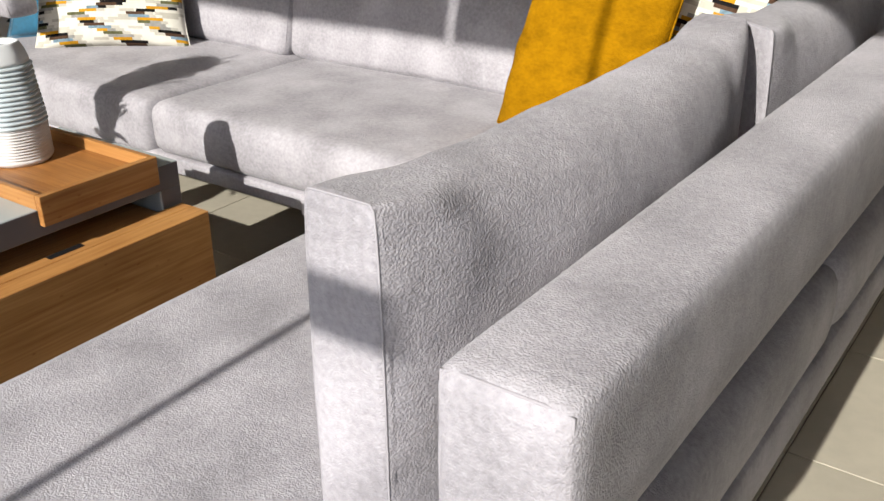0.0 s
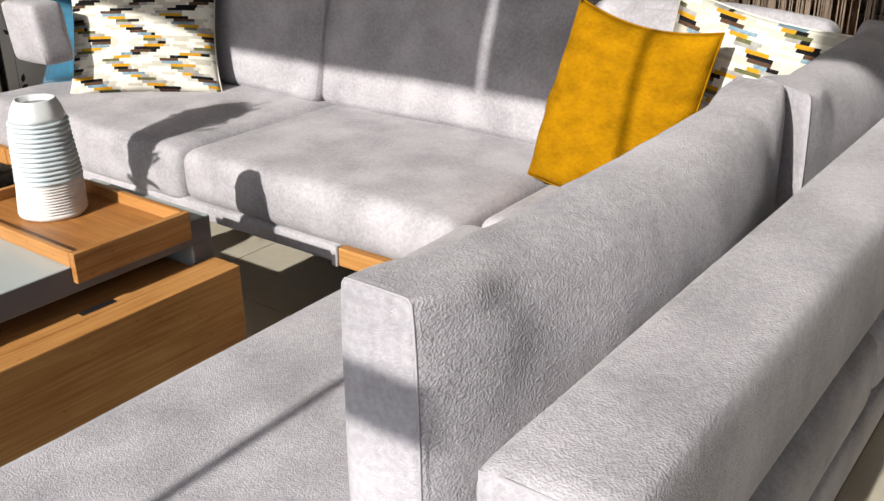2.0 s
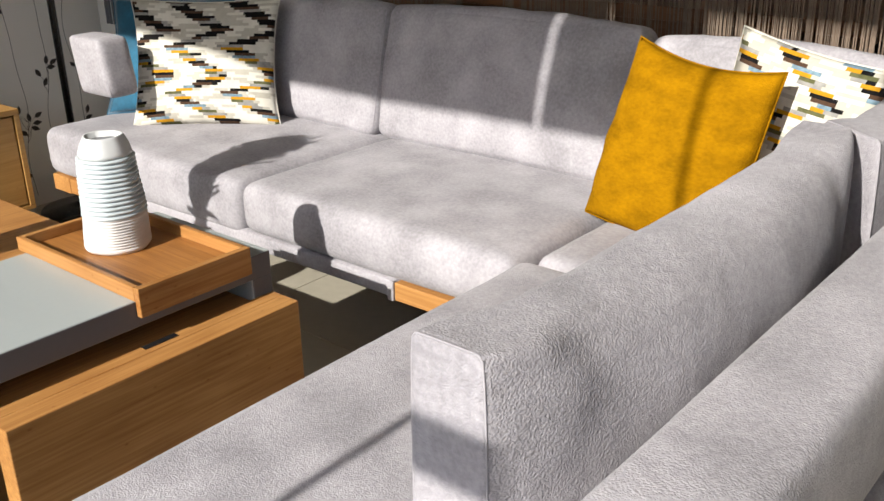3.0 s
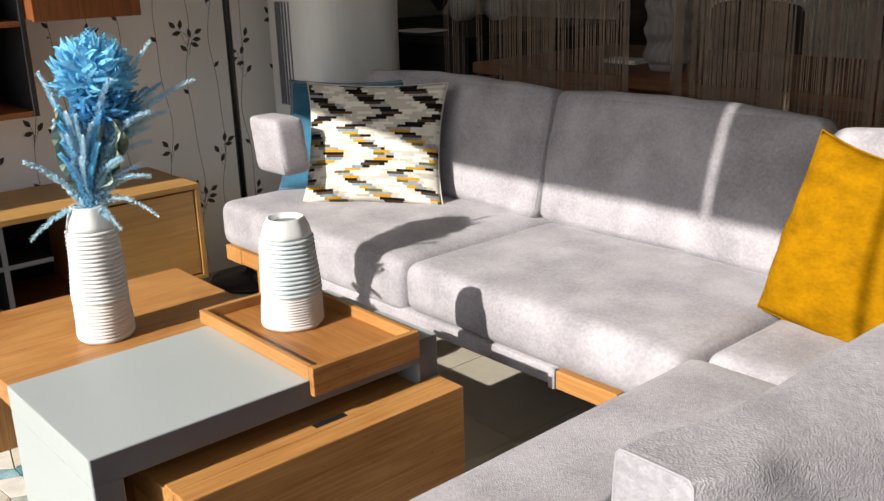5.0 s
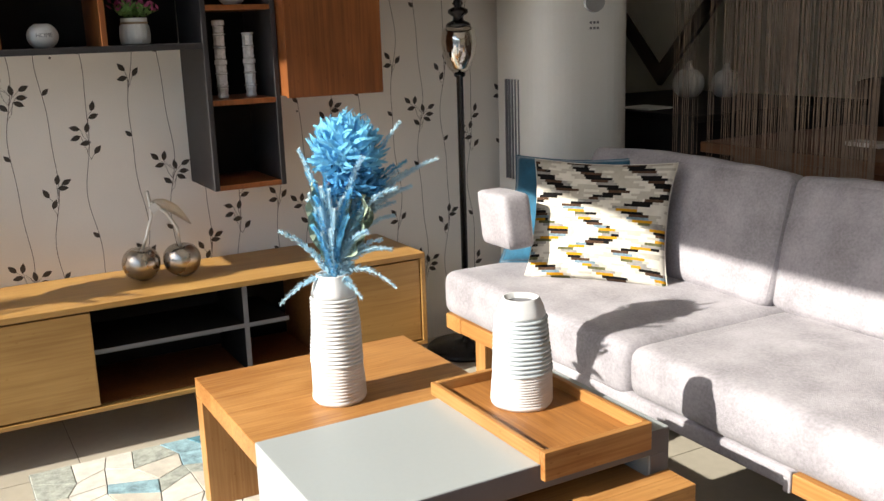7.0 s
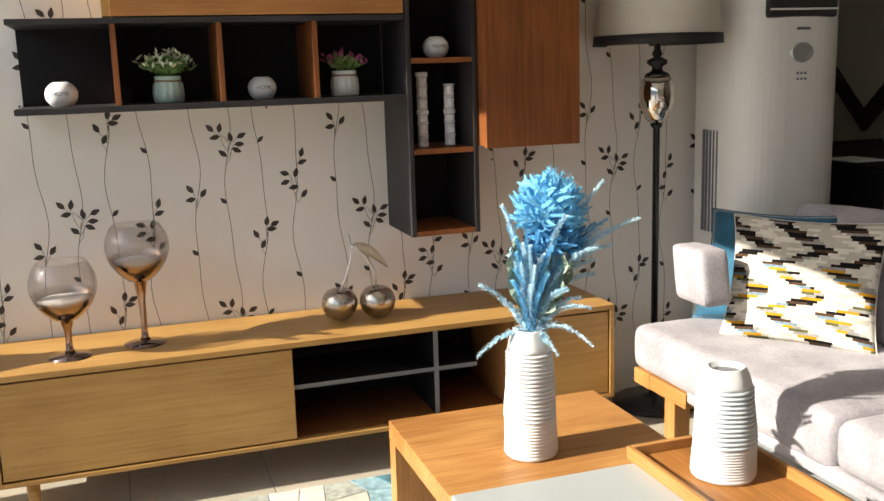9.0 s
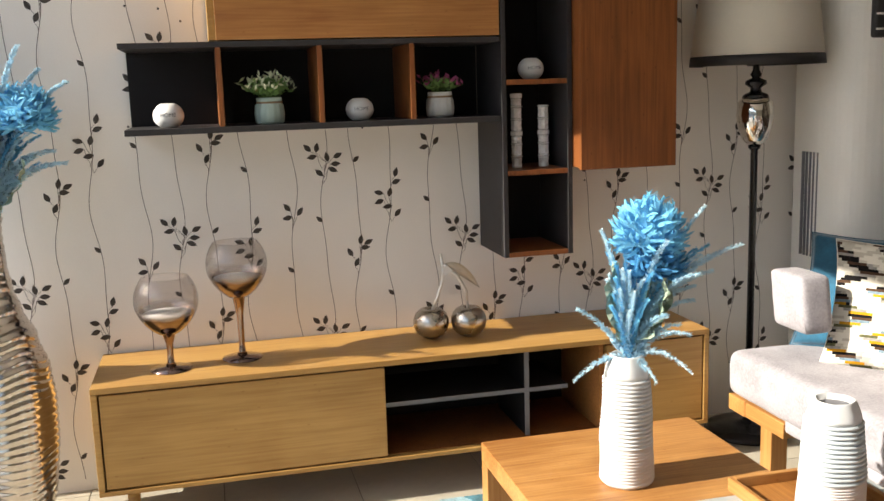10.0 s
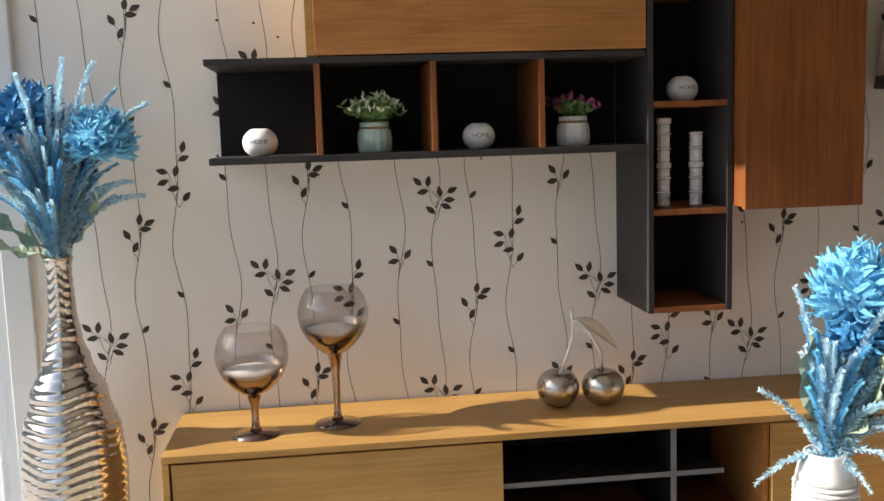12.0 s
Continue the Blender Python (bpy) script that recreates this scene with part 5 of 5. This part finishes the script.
part("glass", put(box(-0.45, 0.45, -0.006, 0.0, -0.45, 0.45, 0), mm), M_MIR, pic)
for a in range(4):
    part("frame", put(box(-0.56, 0.46, -0.02, 0.02, -0.56, -0.452, 0.004), mm @ pose(0, 0, 0, 0, 90 * a, 0)), M_DCH, pic)

rail = thing("string_curtain", (2.0, 2.72, 2.42), "brown glitter string curtain hung from a rail", "curtain")
part("rail", box(0.46, 4.2, 2.71, 2.735, 2.40, 2.43, 0.003), M_ALU, rail)
rng = random.Random(12)
bm = bmesh.new()
BUNCHES = ((0.55, 0.80, 18), (0.80, 1.05, 70), (1.05, 1.10, 26), (1.10, 1.32, 60), (1.335, 1.345, 16), (1.385, 1.395, 18), (1.585, 1.60, 22), (1.64, 1.72, 50), (1.72, 1.95, 110), (1.97, 2.20, 60), (2.20, 2.34, 75), (2.36, 2.70, 120), (2.72, 3.2, 110), (3.2, 4.1, 90))
for x0, x1, count in BUNCHES:
    for k in range(count):
        x = rng.uniform(x0, x1) + 0.006 * rng.gauss(0, 1)
        y = 2.722 + rng.uniform(-0.008, 0.008)
        w = rng.uniform(0.0007, 0.0017)
        sway = rng.uniform(-0.009, 0.009)
        tube([(x, y, 2.40), (x + sway, y, 1.4), (x + sway * rng.uniform(0.2, 1.6), y, 0.02)], w, 3, 1.0, bm)
tagged(part("fringe", bm, M_STRING, rail, "brown glittery strings"), kind="stuff")

# ---- printed vines of the wallpaper ----
W_STRIP, V_REP = 0.4775, 0.592
# sprays by kind: across, up, and the way each leaf points
SPRAYS = (
    ((-0.020, 0.013, 130), (0.022, -0.003, 55), (-0.020, -0.022, 190)),
    ((-0.050, 0.044, 135), (-0.019, 0.044, 80), (-0.036, 0.014, 190), (-0.014, -0.040, 140), (0.014, 0.012, 100), (0.050, 0.016, 25), (0.042, -0.012, 0), (0.032, -0.031, -25)),
    ((0.010, 0.036, 80), (0.036, 0.026, 25), (0.024, 0.008, 0), (-0.028, -0.006, 120), (-0.006, -0.042, 65)),
    ((0.027, 0.070, 75), (0.027, 0.038, 20), (-0.034, 0.003, 165), (0.004, 0.003, 75), (-0.034, -0.028, 200), (-0.006, -0.046, 190), (0.029, -0.070, 50)))
ACROSS, LONE = (-0.108, 0.0, 0.106, 0.220), ((-0.21, -1), (-0.207, -1), (-0.289, 1), (-0.358, -1))
# height of each spray on the four stems of every drop of paper
DROPS = ((0.60, 0.68, 0.991, 1.156), (0.746, 0.84, 1.127, 0.80), (0.896, 1.06, 0.748, 0.939), (1.113, 0.786, 0.515, 0.632), (0.66, 0.59, 0.93, 0.75), (1.11, 0.91, 1.08, 0.84), (0.97, 0.70, 0.90, 0.60))
HOLES = ((1.452, 0.945), (-0.10, 1.198), (0.652, 1.165), (-0.08, 1.572), (0.02, 1.563), (0.085, 1.523))
leaf_bm, stem_bm = bmesh.new(), bmesh.new()
PX = 0.0006


def free(y, z):
    return -0.615 < y < 2.41 and 0.02 < z < 2.85


def print_leaf(y, z, ang, ln):
    d, s = (math.cos(ang), math.sin(ang)), (-math.sin(ang), math.cos(ang))
    ring = []
    for f, w in ((0, 0), (0.25, 0.2), (0.5, 0.26), (0.78, 0.15), (1.0, 0.0), (0.78, -0.14), (0.5, -0.25), (0.25, -0.2)):
        ring.append((y + ln * (d[0] * f + s[0] * w), z + ln * (d[1] * f + s[1] * w)))
    if all(free(*p) for p in ring):
        leaf_bm.faces.new([leaf_bm.verts.new((PX + 0.0002 + 0.00012 * (len(leaf_bm.faces) % 7), *p)) for p in ring])


def print_line(pts, w):
    prev = None
    for (y, z), (y2, z2) in zip(pts, pts[1:]):
        if not (free(y, z) and free(y2, z2)):
            prev = None
            continue
        if prev is None:
            prev = [stem_bm.verts.new((PX, y - w, z)), stem_bm.verts.new((PX, y + w, z))]
        cur = [stem_bm.verts.new((PX, y2 - w, z2)), stem_bm.verts.new((PX, y2 + w, z2))]
        stem_bm.faces.new((prev[0], prev[1], cur[1], cur[0]))
        prev = cur


for s, drop in enumerate(DROPS):
    y0 = 0.036 + W_STRIP * (s - 1)
    for q, (u, ph, spray) in enumerate(zip(ACROSS, drop, SPRAYS)):
        def stem_y(z):
            return y0 + u + 0.013 * math.sin(2 * math.pi * (z - ph) / V_REP + 0.6) + 0.005 * math.sin(4 * math.pi * (z - ph) / V_REP + q)
        print_line([(stem_y(z), z) for z in np.arange(0.02, 2.85, 0.02)], 0.0010)
        for rep in range(-3, 5):
            zc = ph + V_REP * rep
            yc, foot = y0 + u, zc - 0.085
            for dy, dz, a in spray:
                d = (math.cos(radians(a)), math.sin(radians(a)))
                base = (yc + dy - d[0] * 0.017, zc + dz - d[1] * 0.017)
                print_leaf(*base, radians(a), 0.035)
                knee = (yc + (0.25 if abs(dy) > 0.01 else 0.6) * dy, zc + dz - 0.03)
                print_line([(stem_y(max(foot, knee[1] - 0.02)), max(foot, knee[1] - 0.02)), knee, base], 0.0008)
            up, way = LONE[q]
            print_leaf(stem_y(zc + up), zc + up, radians(90 - way * 45), 0.029)
tagged(part("stem_print", stem_bm, M_STEM, wall_w, "thin printed stems"), kind="stuff")
tagged(part("leaf_print", leaf_bm, M_PRINT, wall_w, "dark printed leaves"), kind="stuff")

for y, z in HOLES:
    part("screw_hole", put(lathe([(0.0032, 0), (0.0036, 0.0006), (0.0030, 0.0010)], (0, 0, 0), 10), pose(0.0008, y, z, 0, 90, 0)), M_ACD, wall_w, "old screw hole")

# ---- rug ----
rug = thing("rug", (1.25, 0.93, 0), "ivory rug with teal and grey polygon mosaic pattern", "rug")
RX0, RX1, RY0, RY1 = 0.455, 2.15, 0.40, 1.46
part("base", box(RX0, RX1, RY0, RY1, 0.0005, 0.009, 0.002), M_RLINE, rug, "rug backing showing as dark joints")
bm = bmesh.new()
rng = random.Random(6)
nx, ny = 19, 11
node = {}
for i in range(nx + 1):
    for j in range(ny + 1):
        jx = 0 if i in (0, nx) else rng.uniform(-0.34, 0.34)
        jy = 0 if j in (0, ny) else rng.uniform(-0.34, 0.34)
        node[i, j] = Vector((RX0 + (RX1 - RX0) * (i + jx + 0.3 * (j % 2) * (0 < i < nx)) / nx, RY0 + (RY1 - RY0) * (j + jy) / ny, 0.0))
for i in range(nx):
    for j in range(ny):
        q = [node[i, j], node[i + 1, j], node[i + 1, j + 1], node[i, j + 1]]
        c = sum(q, Vector()) / 4
        lo = [bm.verts.new(c + (p - c) * 0.975 + Vector((0, 0, 0.009))) for p in q]
        hi = [bm.verts.new(c + (p - c) * 0.95 + Vector((0, 0, 0.012))) for p in q]
        k = rng.choice((0, 0, 0, 0, 1, 1, 2, 3, 4, 4))
        for f in [bm.faces.new(hi)] + [bm.faces.new((lo[a], lo[(a + 1) % 4], hi[(a + 1) % 4], hi[a])) for a in range(4)]:
            f.material_index = k
tagged(part("mosaic_face", bm, [M_RIVORY, M_RGREY, M_RTEAL, M_RBLUE, M_RSAND], rug, "cut pile polygons in ivory, grey and teal"), kind="stuff")

# ---- floor tiles ----
floor = bpy.data.objects["floor"]
T = 0.43
tm = mesh_of("tile", box(-T / 2 + 0.0016, T / 2 - 0.0016, -T / 2 + 0.0016, T / 2 - 0.0016, -0.004, 0.0, 0.0009, 1), M_TILE)
for i in range(-2, 10):
    for j in range(-3, 11):
        t = new("tile", tm)
        t.parent = floor
        t.location = Vector((3.06 - T * 0.5 - T * (i - 2) + 0.0, 0.545 + T * (j + 0.5), 0.0)) - ROOT["floor"]
